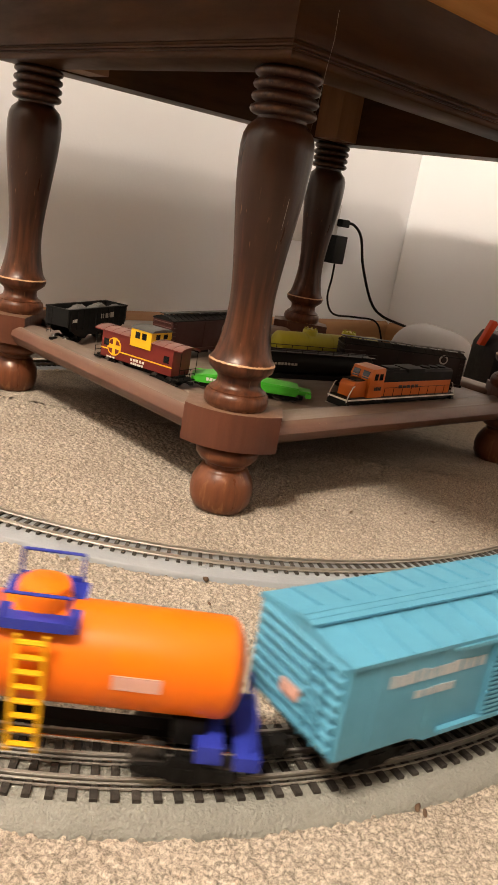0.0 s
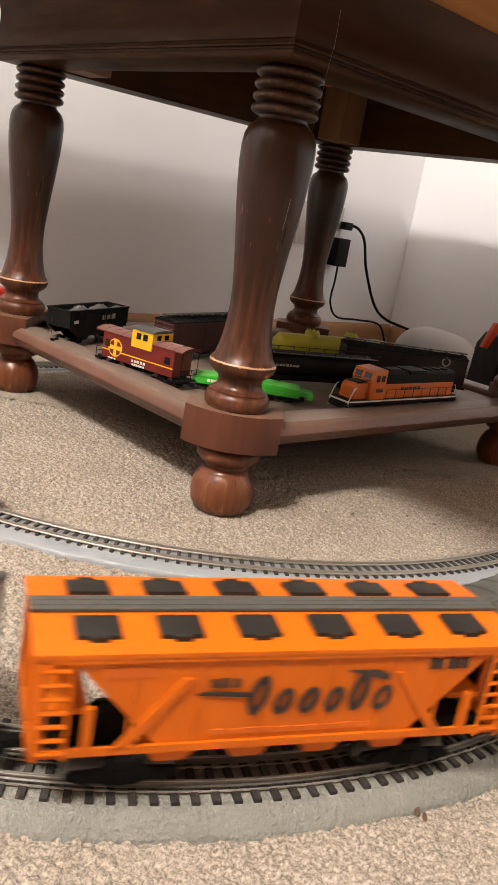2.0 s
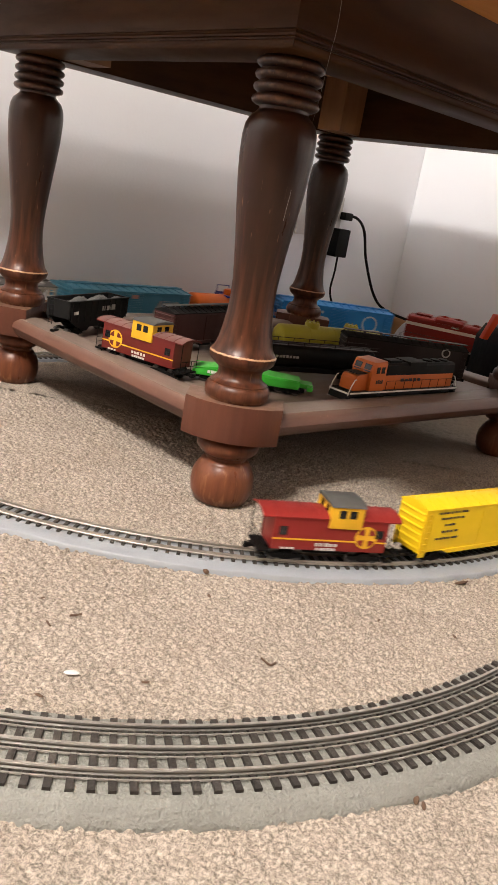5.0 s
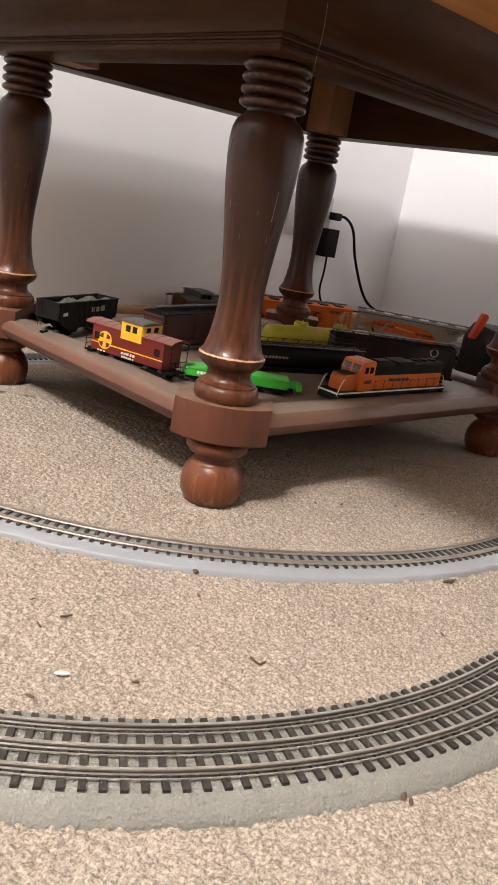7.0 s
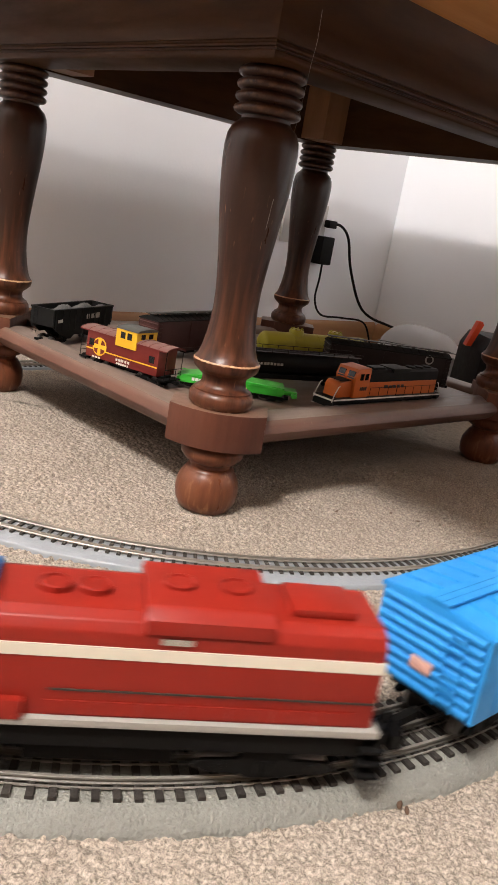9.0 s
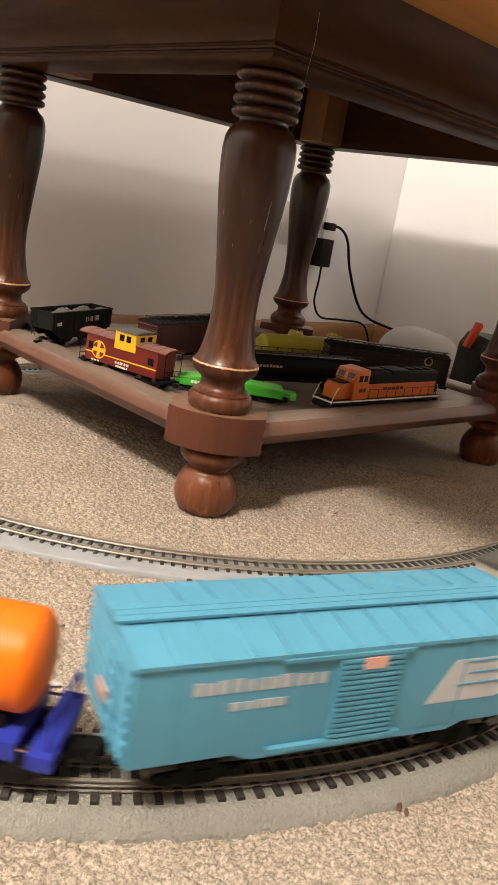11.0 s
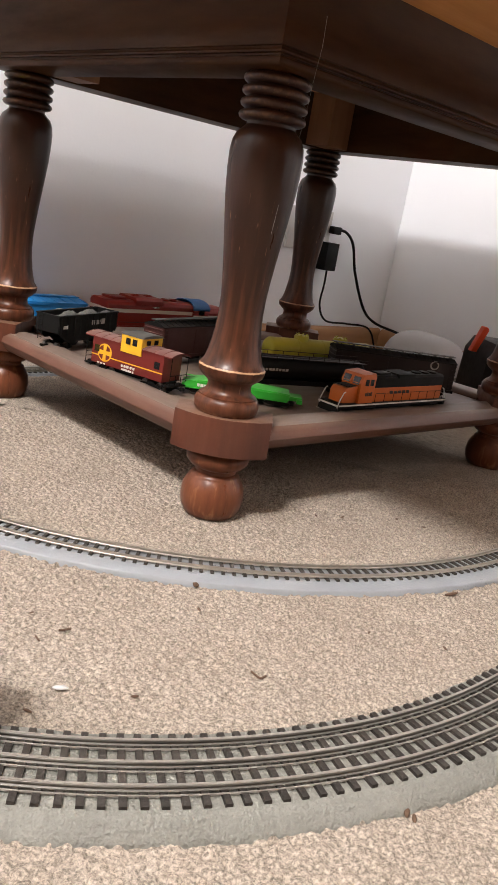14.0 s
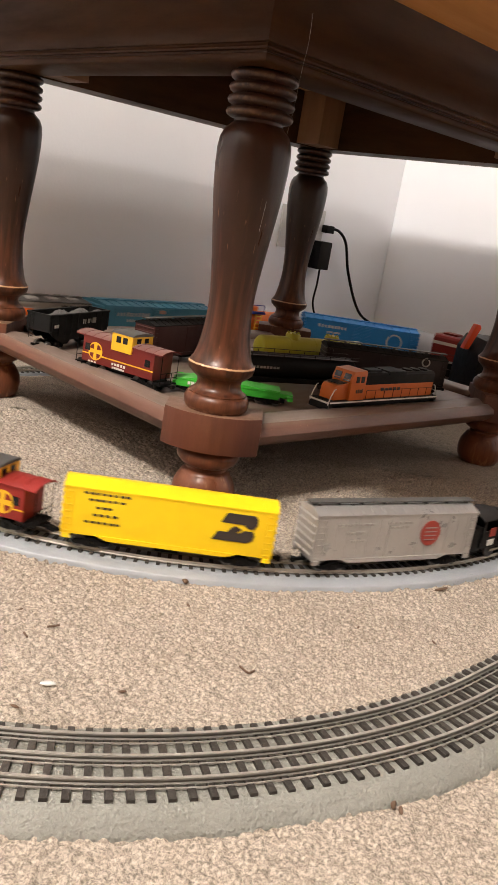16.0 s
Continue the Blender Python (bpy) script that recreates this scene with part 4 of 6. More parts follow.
def mark_carrot(root, side, y, f, z0, eave):
    # a long tapered orange streak, blunt behind and pointed ahead
    top = [(-0.091, 0.028), (-0.082, 0.035), (-0.055, 0.040), (-0.033, 0.039), (-0.0045, 0.038), (0.012, 0.037), (0.026, 0.0345), (0.036, 0.030), (0.048, 0.022), (0.058, 0.0135)]
    low = [(0.050, 0.0105), (0.043, 0.0065), (0.036, 0.006), (0.026, 0.0095), (0.012, 0.0105), (-0.0045, 0.015), (-0.033, 0.017), (-0.060, 0.018), (-0.080, 0.022)]
    sign(root, "orange_streak", [(f * a, z0 + b) for a, b in top + low], y + side * 0.0004, side, M_CARROT)
    bars(root, min(f * 0.004, f * 0.040), max(f * 0.004, f * 0.040), z0 + 0.0215, z0 + 0.0265, y + side * 0.0009, side, M_MARK, 9, 11)
    sign(root, "white_line", [(f * -0.036, z0 + 0.0290), (f * 0.004, z0 + 0.0245), (f * 0.004, z0 + 0.0253), (f * -0.036, z0 + 0.0306)], y + side * 0.0009, side, M_WHITE)
    bars(root, min(f * -0.080, f * -0.040), max(f * -0.080, f * -0.040), z0 + 0.0270, z0 + 0.0320, y + side * 0.0009, side, M_MARK, 9, 11)
    for k, (a, b) in enumerate(((-0.034, -0.026), (-0.016, -0.008), (0.012, 0.022))):
        bars(root, min(f * a, f * b), max(f * a, f * b), z0 + 0.0065, z0 + 0.0095, y, side, M_MARK, 3, 20 + k)
    bars(root, min(f * 0.064, f * 0.090), max(f * 0.064, f * 0.090), z0 + 0.0405, z0 + 0.0435, y, side, M_MARK, 6, 14)
    bars(root, min(f * 0.068, f * 0.084), max(f * 0.068, f * 0.084), z0 + 0.0360, z0 + 0.0385, y, side, M_MARK, 4, 15)


def mark_speed(root, side, y, f, z0, eave):
    # leaning dark strokes with a long underline, in the place of a name
    y1 = y + side * 0.0005
    for k in range(6):
        a, h = -0.018 + k * 0.0125, (0.0205 if k in (0, 4) else 0.0135)
        ring = [(f * (a + 0.0045 * math.cos(q) + 0.0018 * math.sin(q)), z0 + 0.0150 + h * 0.5 + h * 0.5 * math.sin(q)) for q in [2 * math.pi * i / 16 for i in range(16)]]
        hole = [(f * (a + 0.0016 * math.cos(q) + 0.0012 * math.sin(q)), z0 + 0.0150 + h * 0.5 + h * 0.30 * math.sin(q)) for q in [2 * math.pi * i / 16 for i in range(16)]]
        bm = bmesh.new()
        va = [[bm.verts.new((p, y1 + d, q)) for p, q in pts] for d in (-0.0004, 0.0004) for pts in (ring, hole)]
        for i in range(16):
            j = (i + 1) % 16
            for a0, b0 in ((va[0], va[1]), (va[2], va[3]), (va[0], va[2]), (va[1], va[3])):
                bm.faces.new((a0[i], a0[j], b0[j], b0[i]))
        part("lettering", bm, M_MARK, root, "", None)
    sign(root, "dark_swash", [(f * -0.047, z0 + 0.0265), (f * -0.020, z0 + 0.0245), (f * -0.020, z0 + 0.0265), (f * -0.045, z0 + 0.0280)], y1, side, M_MARK)
    sign(root, "dark_swash", [(f * 0.024, z0 + 0.0365), (f * 0.046, z0 + 0.0310), (f * 0.046, z0 + 0.0345), (f * 0.040, z0 + 0.0365)], y1, side, M_MARK)
    bars(root, min(f * -0.043, f * -0.028), max(f * -0.043, f * -0.028), z0 + 0.030, z0 + 0.035, y1, side, M_MARK, 3, 31)
    bars(root, min(f * -0.088, f * -0.066), max(f * -0.088, f * -0.066), z0 + 0.036, z0 + 0.041, y, side, M_CARROT, 5, 32)
    bars(root, min(f * 0.066, f * 0.088), max(f * 0.066, f * 0.088), z0 + 0.036, z0 + 0.042, y, side, M_MARK, 5, 33)
    bars(root, min(f * -0.040, f * 0.040), max(f * -0.040, f * 0.040), z0 + 0.0055, z0 + 0.0085, y, side, M_CARROT, 10, 34)


def caboose_large():
    root = thing("caboose", pose(0, 0, 0), "brown caboose with a grey roof and cupola", "caboose", "large train")
    ln, w, z0, eave, ridge = 0.122, 0.0285, 0.0280, 0.0660, 0.0712
    bm = bmesh.new()
    prism(bm, [(-w, z0), (w, z0), (w, eave), (0, ridge - 0.001), (-w, eave)], "x", -ln / 2, ln / 2, 0.0006)
    body = part("body", bm, M_BROWN, root)
    bm = bmesh.new()
    x = 0.0735
    arc = [(w * 1.10 * math.sin(a), eave + (ridge - eave) * (math.cos(a) - math.cos(1.2)) / (1 - math.cos(1.2))) for a in [1.2 - 2.4 * k / 10 for k in range(11)]]
    arc = [(p / math.sin(1.2), q) for p, q in arc]
    prism(bm, [(p, q + 0.0015) for p, q in arc] + [(p, q - 0.0006) for p, q in reversed(arc)], "x", -x, x)
    for k in range(9):
        c = -x + 2 * x * k / 8
        prism(bm, [(p * 1.004, q + 0.0022) for p, q in arc] + [(p, q) for p, q in reversed(arc)], "x", c - 0.0006, c + 0.0006)
    part("roof", bm, M_GREYROOF, root, "weathered grey roof")
    roof_walk(root, 2 * x, ridge + 0.0022, 0.0070, M_GREYROOF)
    # cupola sits towards the rear
    c0, c1 = -0.040, -0.010
    bm = bmesh.new()
    box(bm, c0, c1, -w * 0.86, w * 0.86, eave - 0.002, 0.0808, 0.0005)
    cup = part("cupola", bm, M_GREYROOF, root)
    bm = bmesh.new()
    prism(bm, [(-w * 0.98, 0.0803), (w * 0.98, 0.0803), (w * 0.8, 0.0826), (0.004, 0.0840), (-0.004, 0.0840), (-w * 0.8, 0.0826)], "x", c0 - 0.002, c1 + 0.002)
    part("cupola_roof", bm, M_GREYROOF, cup)
    for s in (-1, 1):
        for a in (0.3, 0.72):
            bm = bmesh.new()
            xx = c0 + (c1 - c0) * a
            box(bm, xx - 0.0040, xx + 0.0040, s * w * 0.86 - 0.0005, s * w * 0.86 + 0.0005, 0.0710, 0.0775)
            part("cupola_window", bm, M_GLASS, cup)
        for xx in (-0.044, 0.040):
            bm = bmesh.new()
            box(bm, xx - 0.0058, xx + 0.0058, s * w - 0.0008, s * w + 0.0010, 0.0435, 0.0560)
            fr = part("window", bm, M_BROWN, root)
            bm = bmesh.new()
            for zz in (0.0450, 0.0505):
                box(bm, xx - 0.0042, xx + 0.0042, s * w - 0.0006, s * w + 0.0014, zz, zz + 0.0042)
            part("pane", bm, M_GLASS, fr)
        f = -s
        sign(root, "oval_emblem", disc(0.0, 0.0515, 0.0158, 0.0105), s * w, s, M_FADED)
        for k in range(4):
            sign(root, "emblem_stroke", rect(-0.0105 + abs(k - 1.5) * 0.0015, 0.0105 - abs(k - 1.5) * 0.0015, 0.0463 + k * 0.0030, 0.0472 + k * 0.0030), s * (w + 0.0004), s, M_BROWN)
        bars(root, -0.0045, 0.0045, 0.0385, 0.0410, s * w, s, M_SILLGREY, 4, 41)
        bars(root, -0.034, 0.036, 0.0335, 0.0353, s * w, s, M_SILLGREY, 14, 42)
        bars(root, min(f * -0.055, f * -0.042), max(f * -0.055, f * -0.042), 0.0335, 0.0353, s * w, s, M_SILLGREY, 3, 43)
    for s in (-1, 1):
        bm = bmesh.new()
        box(bm, s * 0.068 - 0.008, s * 0.068 + 0.008, -w, w, 0.0235, 0.0265)
        for y in (-w * 0.9, -w * 0.32, w * 0.32, w * 0.9):
            rod(bm, (s * 0.0745, y, 0.025), (s * 0.0745, y, 0.0445 if abs(y) < w * 0.5 else eave), 0.0008, 6)
        for y in (-1, 1):
            rod(bm, (s * 0.0745, y * w * 0.32, 0.0445), (s * 0.0745, y * w * 0.9, 0.0445), 0.0008, 6)
            for k in range(2):
                box(bm, s * 0.068 - 0.007, s * 0.068 + 0.007, y * w * 0.98 - 0.003, y * w * 0.98 + 0.003, 0.0120 + 0.006 * k, 0.0132 + 0.006 * k)
        part("end_platform", bm, M_TRUCK, root)
        coupler(root, s * 0.070, 0.012, s * 0.016, 0.007)
        truck(root, s * 0.040, 0.032, 0.0082, 0.032, 0.023)
    bm = bmesh.new()
    box(bm, -0.070, 0.070, -w * 0.85, w * 0.85, 0.0215, z0)
    part("underframe", bm, M_TRUCK, root)
    return root


def diesel_large():
    root = thing("diesel_locomotive", pose(0, 0, 0), "red diesel locomotive with a cream stripe and blue cab roof", "locomotive", "large train")
    sill = 0.0315
    bm = bmesh.new()
    box(bm, -0.1290, 0.1390, -0.0305, 0.0305, sill, sill + 0.0036, 0.0005)
    box(bm, -0.1180, 0.1180, -0.0200, 0.0200, sill - 0.0004, sill + 0.001)
    part("frame", bm, M_SILLGREY, root, "grey sill")
    bm = bmesh.new()
    box(bm, -0.1240, 0.1240, -0.0275, 0.0275, sill - 0.012, sill - 0.0005)
    part("skirt", bm, M_TRUCK, root)

    def hood(x0, x1, half, top, mat, name, chamfer=0.007):
        bm = bmesh.new()
        prism(bm, [(-half, sill + 0.003), (half, sill + 0.003), (half, top - chamfer), (half - chamfer * 0.45, top - chamfer * 0.3), (half - chamfer * 1.3, top),
                   (-half + chamfer * 1.3, top), (-half + chamfer * 0.45, top - chamfer * 0.3), (-half, top - chamfer)], "x", x0, x1, 0.0010)
        return part(name, bm, mat, root)
    hood(-0.1250, 0.0560, 0.0270, 0.0838, M_RED, "long_hood")
    hood(0.0890, 0.1295, 0.0245, 0.0800, M_RED, "short_hood", 0.011)
    cab = hood(0.0550, 0.0900, 0.0305, 0.0815, M_RED, "cab", 0.010)
    bm = bmesh.new()
    arc = [(0.0312 * math.sin(a), 0.0762 + 0.0135 * math.cos(a)) for a in [radians(96 - 192 * k / 16) for k in range(17)]]
    prism(bm, arc + [(p * 0.96, q - 0.0012) for p, q in reversed(arc)], "x", 0.0535, 0.0915)
    part("cab_roof", bm, M_CABBLUE, cab, "blue curved cab roof", 50)
    # cream stripe all round the body, lower on the cab
    for x0, x1, half, z in ((-0.1255, 0.0540, 0.0270, 0.0645), (0.0905, 0.1297, 0.0245, 0.0590), (0.0548, 0.0902, 0.0305, 0.0590)):
        for s in (-1, 1):
            bm = bmesh.new()
            box(bm, x0, x1, s * half - 0.0005, s * half + 0.0005, z, z + 0.0060)
            part("stripe", bm, M_CREAM, root)
        for end in (x0, x1):
            if abs(end) > 0.12:
                bm = bmesh.new()
                box(bm, end - 0.0005, end + 0.0005, -half, half, z + 0.00002, z + 0.00598)
                part("stripe", bm, M_CREAM, root)
    bm = bmesh.new()
    box(bm, 0.1290, 0.1400, -0.0290, 0.0290, sill + 0.003, sill + 0.0110, 0.0012)
    for y in (-0.012, 0.012):
        box(bm, 0.1395, 0.1415, y - 0.004, y + 0.004, sill + 0.004, sill + 0.0095, 0.0006)
    part("porch", bm, M_RED, root)
    bm = bmesh.new()
    for y in (-0.027, -0.010, 0.010, 0.027):
        rod(bm, (0.1400, y, sill + 0.008), (0.1400, y, sill + 0.0200), 0.0007, 6)
    for a, b in ((-0.027, -0.010), (0.010, 0.027)):
        rod(bm, (0.1400, a, sill + 0.0200), (0.1400, b, sill + 0.0200), 0.0007, 6)
    part("end_railing", bm, M_TRUCK, root)
    for s in (-1, 1):
        bm = bmesh.new()
        box(bm, 0.0670, 0.0800, s * 0.0305 - 0.0006, s * 0.0305 + 0.0006, 0.0658, 0.0738)
        part("side_window", bm, M_GLASS, cab)
        # boxes beside the walkway, and the row of low doors along the hood
        for x0, x1, top in ((0.0900, 0.1300, 0.0105), (0.0360, 0.0550, 0.0125)):
            bm = bmesh.new()
            box(bm, x0, x1, s * 0.0285 - 0.0026, s * 0.0285 + 0.0026, sill + 0.003, sill + top, 0.0008)
            part("battery_box", bm, M_RED, root)
        for k in range(7):
            x = -0.115 + k * 0.0205
            bm = bmesh.new()
            box(bm, x, x + 0.0185, s * 0.0274 - 0.0004, s * 0.0274 + 0.0004, sill + 0.005, sill + 0.0115)
            part("hood_door", bm, M_RED, root)
        bm = bmesh.new()
        box(bm, -0.125, 0.026, s * 0.0273 - 0.0004, s * 0.0273 + 0.0004, 0.0480, 0.0488)
        part("dark_line", bm, M_MARK, root)
        bm = bmesh.new()
        box(bm, -0.034, -0.020, s * 0.0271 - 0.0004, s * 0.0271 + 0.0010, 0.0735, 0.0765)
        part("headlight_strip", bm, M_CHROME, root)
    # roof gear
    bm = bmesh.new()
    prism(bm, [(-0.0285, 0.078), (0.0285, 0.078), (0.0280, 0.085), (0.0220, 0.0895), (-0.0220, 0.0895), (-0.0280, 0.085)], "x", -0.070, -0.012, 0.002)
    box(bm, -0.112, -0.080, -0.014, 0.014, 0.084, 0.0882, 0.0015)
    part("roof_blister", bm, M_RED, root)
    for x in (-0.055, -0.028, 0.010, 0.028):
        bm = bmesh.new()
        z = 0.0895 if x < -0.01 else 0.0850
        lathe(bm, [(0.0, z - 0.002), (0.0078, z - 0.002), (0.0078, z + 0.0016), (0.0066, z + 0.0020), (0.0062, z + 0.0008), (0.0, z + 0.0008)], 20, (x, 0, 0))
        part("fan", bm, M_RED, root)
    # front face: headlight and numberboards
    bm = bmesh.new()
    box(bm, 0.1288, 0.1306, -0.008, 0.008, 0.0690, 0.0715, 0.0005)
    rod(bm, (0.1275, -0.0035, 0.0745), (0.1308, -0.0035, 0.0745), 0.0020, 12)
    rod(bm, (0.1275, 0.0035, 0.0745), (0.1308, 0.0035, 0.0745), 0.0020, 12)
    part("headlight", bm, M_CHROME, root)
    for s in (-1, 1):
        bm = bmesh.new()
        e = 0.140 if s > 0 else 0.131
        box(bm, s * e - 0.0020, s * e + 0.0020, -0.0290, 0.0290, 0.0110, 0.0330, 0.0006)
        pilot = part("pilot", bm, M_TRUCK, root)
        bm = bmesh.new()
        prism(bm, [(s * (e + 0.002), 0.006), (s * (e + 0.002), 0.018), (s * (e + 0.009), 0.0105), (s * (e + 0.009), 0.006)], "y", -0.018, 0.018)
        part("plough", bm, M_TRUCK, pilot)
        for y in (-1, 1):
            for k in range(3):
                bm = bmesh.new()
                box(bm, min(s * (e - 0.010), s * (e + 0.002)), max(s * (e - 0.010), s * (e + 0.002)), y * 0.0280 - 0.004, y * 0.0280 + 0.004, 0.0100 + 0.0070 * k, 0.0115 + 0.0070 * k)
                part("step", bm, M_TRUCK, pilot)
            bm = bmesh.new()
            tube(bm, [(s * (e + 0.001), y * 0.026, 0.022), (s * (e + 0.001), y * 0.026, 0.044), (s * (e + 0.001), y * 0.008, 0.042)], 0.0008, 6)
            part("end_handrail", bm, M_TRUCK, pilot)
        coupler(root, s * (e - 0.001), 0.012, s * 0.020, 0.008)
        truck(root, s * 0.078, 0.032, 0.0090, 0.046, 0.0235)
    bm = bmesh.new()
    box(bm, -0.036, 0.036, -0.020, 0.020, 0.0060, 0.0190, 0.003)
    part("fuel_tank", bm, M_TRUCK, root)
    return root


# ---------------------------------------------------------------- small rolling stock (two-rail)
def small_gear(root, ln, span, base=0.020, r=0.0050, z=0.0075):
    for s in (-1, 1):
        truck(root, s * span, 0.0165, r, base, 0.0118)
        coupler(root, s * (ln / 2 - 0.003), z, s * 0.010, 0.0034)


def boxcar_small(name, label, mat, roof_mat, length, mark=None, walk=True, group="", height=0.0500, ribs=6, seams=False):
    root = thing(name, pose(0, 0, 0), label, "boxcar", group)
    w, z0, eave = 0.0150, 0.0120, height
    ridge = eave + 0.0042
    bm = bmesh.new()
    prism(bm, [(-w, z0), (w, z0), (w, eave), (-w, eave)], "x", -length / 2, length / 2, 0.0004)
    for s in (-1, 1):
        prism(bm, [(-length * 0.34, z0 + 0.001), (-length * 0.28, z0 - 0.0026), (length * 0.28, z0 - 0.0026), (length * 0.34, z0 + 0.001)], "y", s * w - 0.0012, s * w)
        for e in (-1, 1):
            box(bm, e * (length / 2 - 0.004) - 0.0032, e * (length / 2 - 0.004) + 0.0032, s * w - 0.001, s * w, z0 - 0.0034, z0)
    part("body", bm, mat, root)
    for s in (-1, 1):
        for k in range(1, 16 if seams else 0):
            x = -length / 2 + length * k / 16
            bm = bmesh.new()
            box(bm, x - 0.0003, x + 0.0003, s * w - 0.0002, s * w + 0.0004, z0 + 0.001, eave - 0.001)
            part("side_rib", bm, mat, root)
        for k in range(ribs):
            bm = bmesh.new()
            z = z0 + (eave - z0) * (k + 0.6) / (ribs + 0.3)
            ring = [(s * length / 2 + 0.0011 * math.cos(2 * math.pi * i / 8), z + 0.0011 * math.sin(2 * math.pi * i / 8)) for i in range(8)]
            prism(bm, ring, "y", -w * 0.92, w * 0.92)
            part("end_rib", bm, mat, root)
    bm = bmesh.new()
    o = 0.0006
    prism(bm, [(-w - o, eave - 0.0008), (w + o, eave - 0.0008), (w + o, eave + 0.0003), (0.003, ridge), (-0.003, ridge), (-w - o, eave + 0.0003)], "x", -length / 2 - o, length / 2 + o)
    n = int(length / 0.0105)
    for k in range(n + 1):
        x = -length / 2 + length * k / n
        for s in (-1, 1):
            prism(bm, [(s * w, eave + 0.0004), (s * 0.0032, ridge + 0.0001), (s * 0.0032, ridge + 0.0006), (s * w, eave + 0.0009)], "x", x - 0.0004, x + 0.0004)
    part("roof", bm, roof_mat, root)
    if walk:
        bm = bmesh.new()
        box(bm, -length / 2 - 0.002, length / 2 + 0.002, -0.0042, 0.0042, ridge + 0.0022, ridge + 0.0032)
        for k in range(8):
            x = -length / 2 + 0.004 + (length - 0.008) * k / 7
            box(bm, x - 0.0005, x + 0.0005, -0.003, 0.003, ridge - 0.0005, ridge + 0.0022)
        part("roof_walk", bm, M_DKROOF, root)
    for s in (-1, 1):
        f = -s
        for e in (-1, 1):
            ladder(root, e * (length / 2 - 0.0045), s * (w + 0.0006), z0, eave - 0.001, 0.0055, 7, 0.0003, mat)
        bm = bmesh.new()
        box(bm, -0.011, 0.011, s * w - 0.0004, s * w + 0.0007, z0 + 0.001, eave - 0.002)
        door = part("sliding_door", bm, mat, root)
        bm = bmesh.new()
        box(bm, -0.013, 0.024, s * w - 0.0004, s * w + 0.0011, z0 - 0.0006, z0 + 0.0004)
        part("door_track", bm, mat, door)
        if mark:
            mark(root, s, s * w, f, z0, eave)
    bm = bmesh.new()
    box(bm, -length / 2 + 0.003, length / 2 - 0.003, -0.006, 0.006, 0.0068, z0)
    box(bm, -0.010, 0.010, -0.011, 0.011, 0.0050, z0)
    part("underframe", bm, M_TRUCK, root)
    small_gear(root, length, length * 0.355)
    return root


def mark_silver(root, s, y, f, z0, eave):
    sign(root, "round_emblem", disc(f * 0.032, z0 + 0.021, 0.0098, 0.0112), y, s, M_HERALD, "", 0.0012)
    for z in (0.0150, 0.0185, 0.0220, 0.0255):
        sign(root, "emblem_stroke", rect(f * 0.032 - 0.0060, f * 0.032 + 0.0060, z0 + z, z0 + z + 0.0008), y + s * 0.0008, s, M_SILVER)
    for a, b, z, n, k in ((-0.060, -0.026, 0.029, 7, 1), (-0.052, -0.034, 0.022, 4, 2), (-0.046, -0.032, 0.015, 3, 3), (-0.012, 0.012, 0.030, 5, 4), (-0.010, 0.010, 0.026, 4, 5)):
        bars(root, min(f * a, f * b), max(f * a, f * b), z0 + z, z0 + z + 0.0022, y + s * 0.0002, s, M_SILLGREY, n, k)


def mark_yellow(root, s, y, f, z0, eave):
    # a black emblem of two stepped strokes
    y1 = y + s * 0.0004
    for pts in ([(0.0385, 0.0255), (0.0560, 0.0255), (0.0600, 0.0225), (0.0640, 0.0225), (0.0665, 0.0260), (0.0665, 0.0310), (0.0645, 0.0335), (0.0425, 0.0335)],
                [(0.0330, 0.0110), (0.0600, 0.0110), (0.0640, 0.0130), (0.0655, 0.0170), (0.0640, 0.0205), (0.0575, 0.0205), (0.0540, 0.0180), (0.0370, 0.0180)],
                [(0.0440, 0.0178), (0.0510, 0.0178), (0.0550, 0.0212), (0.0500, 0.0238), (0.0465, 0.0212)]):
        sign(root, "black_emblem", [(f * a, z0 + b) for a, b in pts], y1, s, M_MARK)
    for a, b, z, n, k in ((-0.066, -0.030, 0.0335, 8, 1), (-0.062, -0.034, 0.0285, 6, 2), (-0.056, -0.042, 0.0225, 3, 3), (-0.058, -0.038, 0.0165, 4, 4), (-0.064, -0.036, 0.0105, 6, 5)):
        bars(root, min(f * a, f * b), max(f * a, f * b), z0 + z, z0 + z + 0.0019, y, s, M_MARK, n, 60 + k)


def mark_cross(root, s, y, f, z0, eave):
    c = f * 0.040
    sign(root, "round_emblem", disc(c, z0 + 0.021, 0.0125), y, s, M_WHITE)
    sign(root, "emblem_middle", disc(c, z0 + 0.021, 0.0108), y + s * 0.0003, s, M_BOXBROWN)
    sign(root, "emblem_cross", rect(c - 0.0022, c + 0.0022, z0 + 0.0105, z0 + 0.0315), y + s * 0.0006, s, M_WHITE)
    sign(root, "emblem_cross", rect(c - 0.0105, c + 0.0105, z0 + 0.0188, z0 + 0.0232), y + s * 0.0006, s, M_WHITE)


def mark_ring(root, s, y, f, z0, eave):
    c = f * 0.052
    sign(root, "round_emblem", disc(c, z0 + 0.030, 0.0060), y, s, M_SILLGREY)
    sign(root, "emblem_middle", disc(c, z0 + 0.030, 0.0040), y + s * 0.0003, s, M_DARKBROWN)


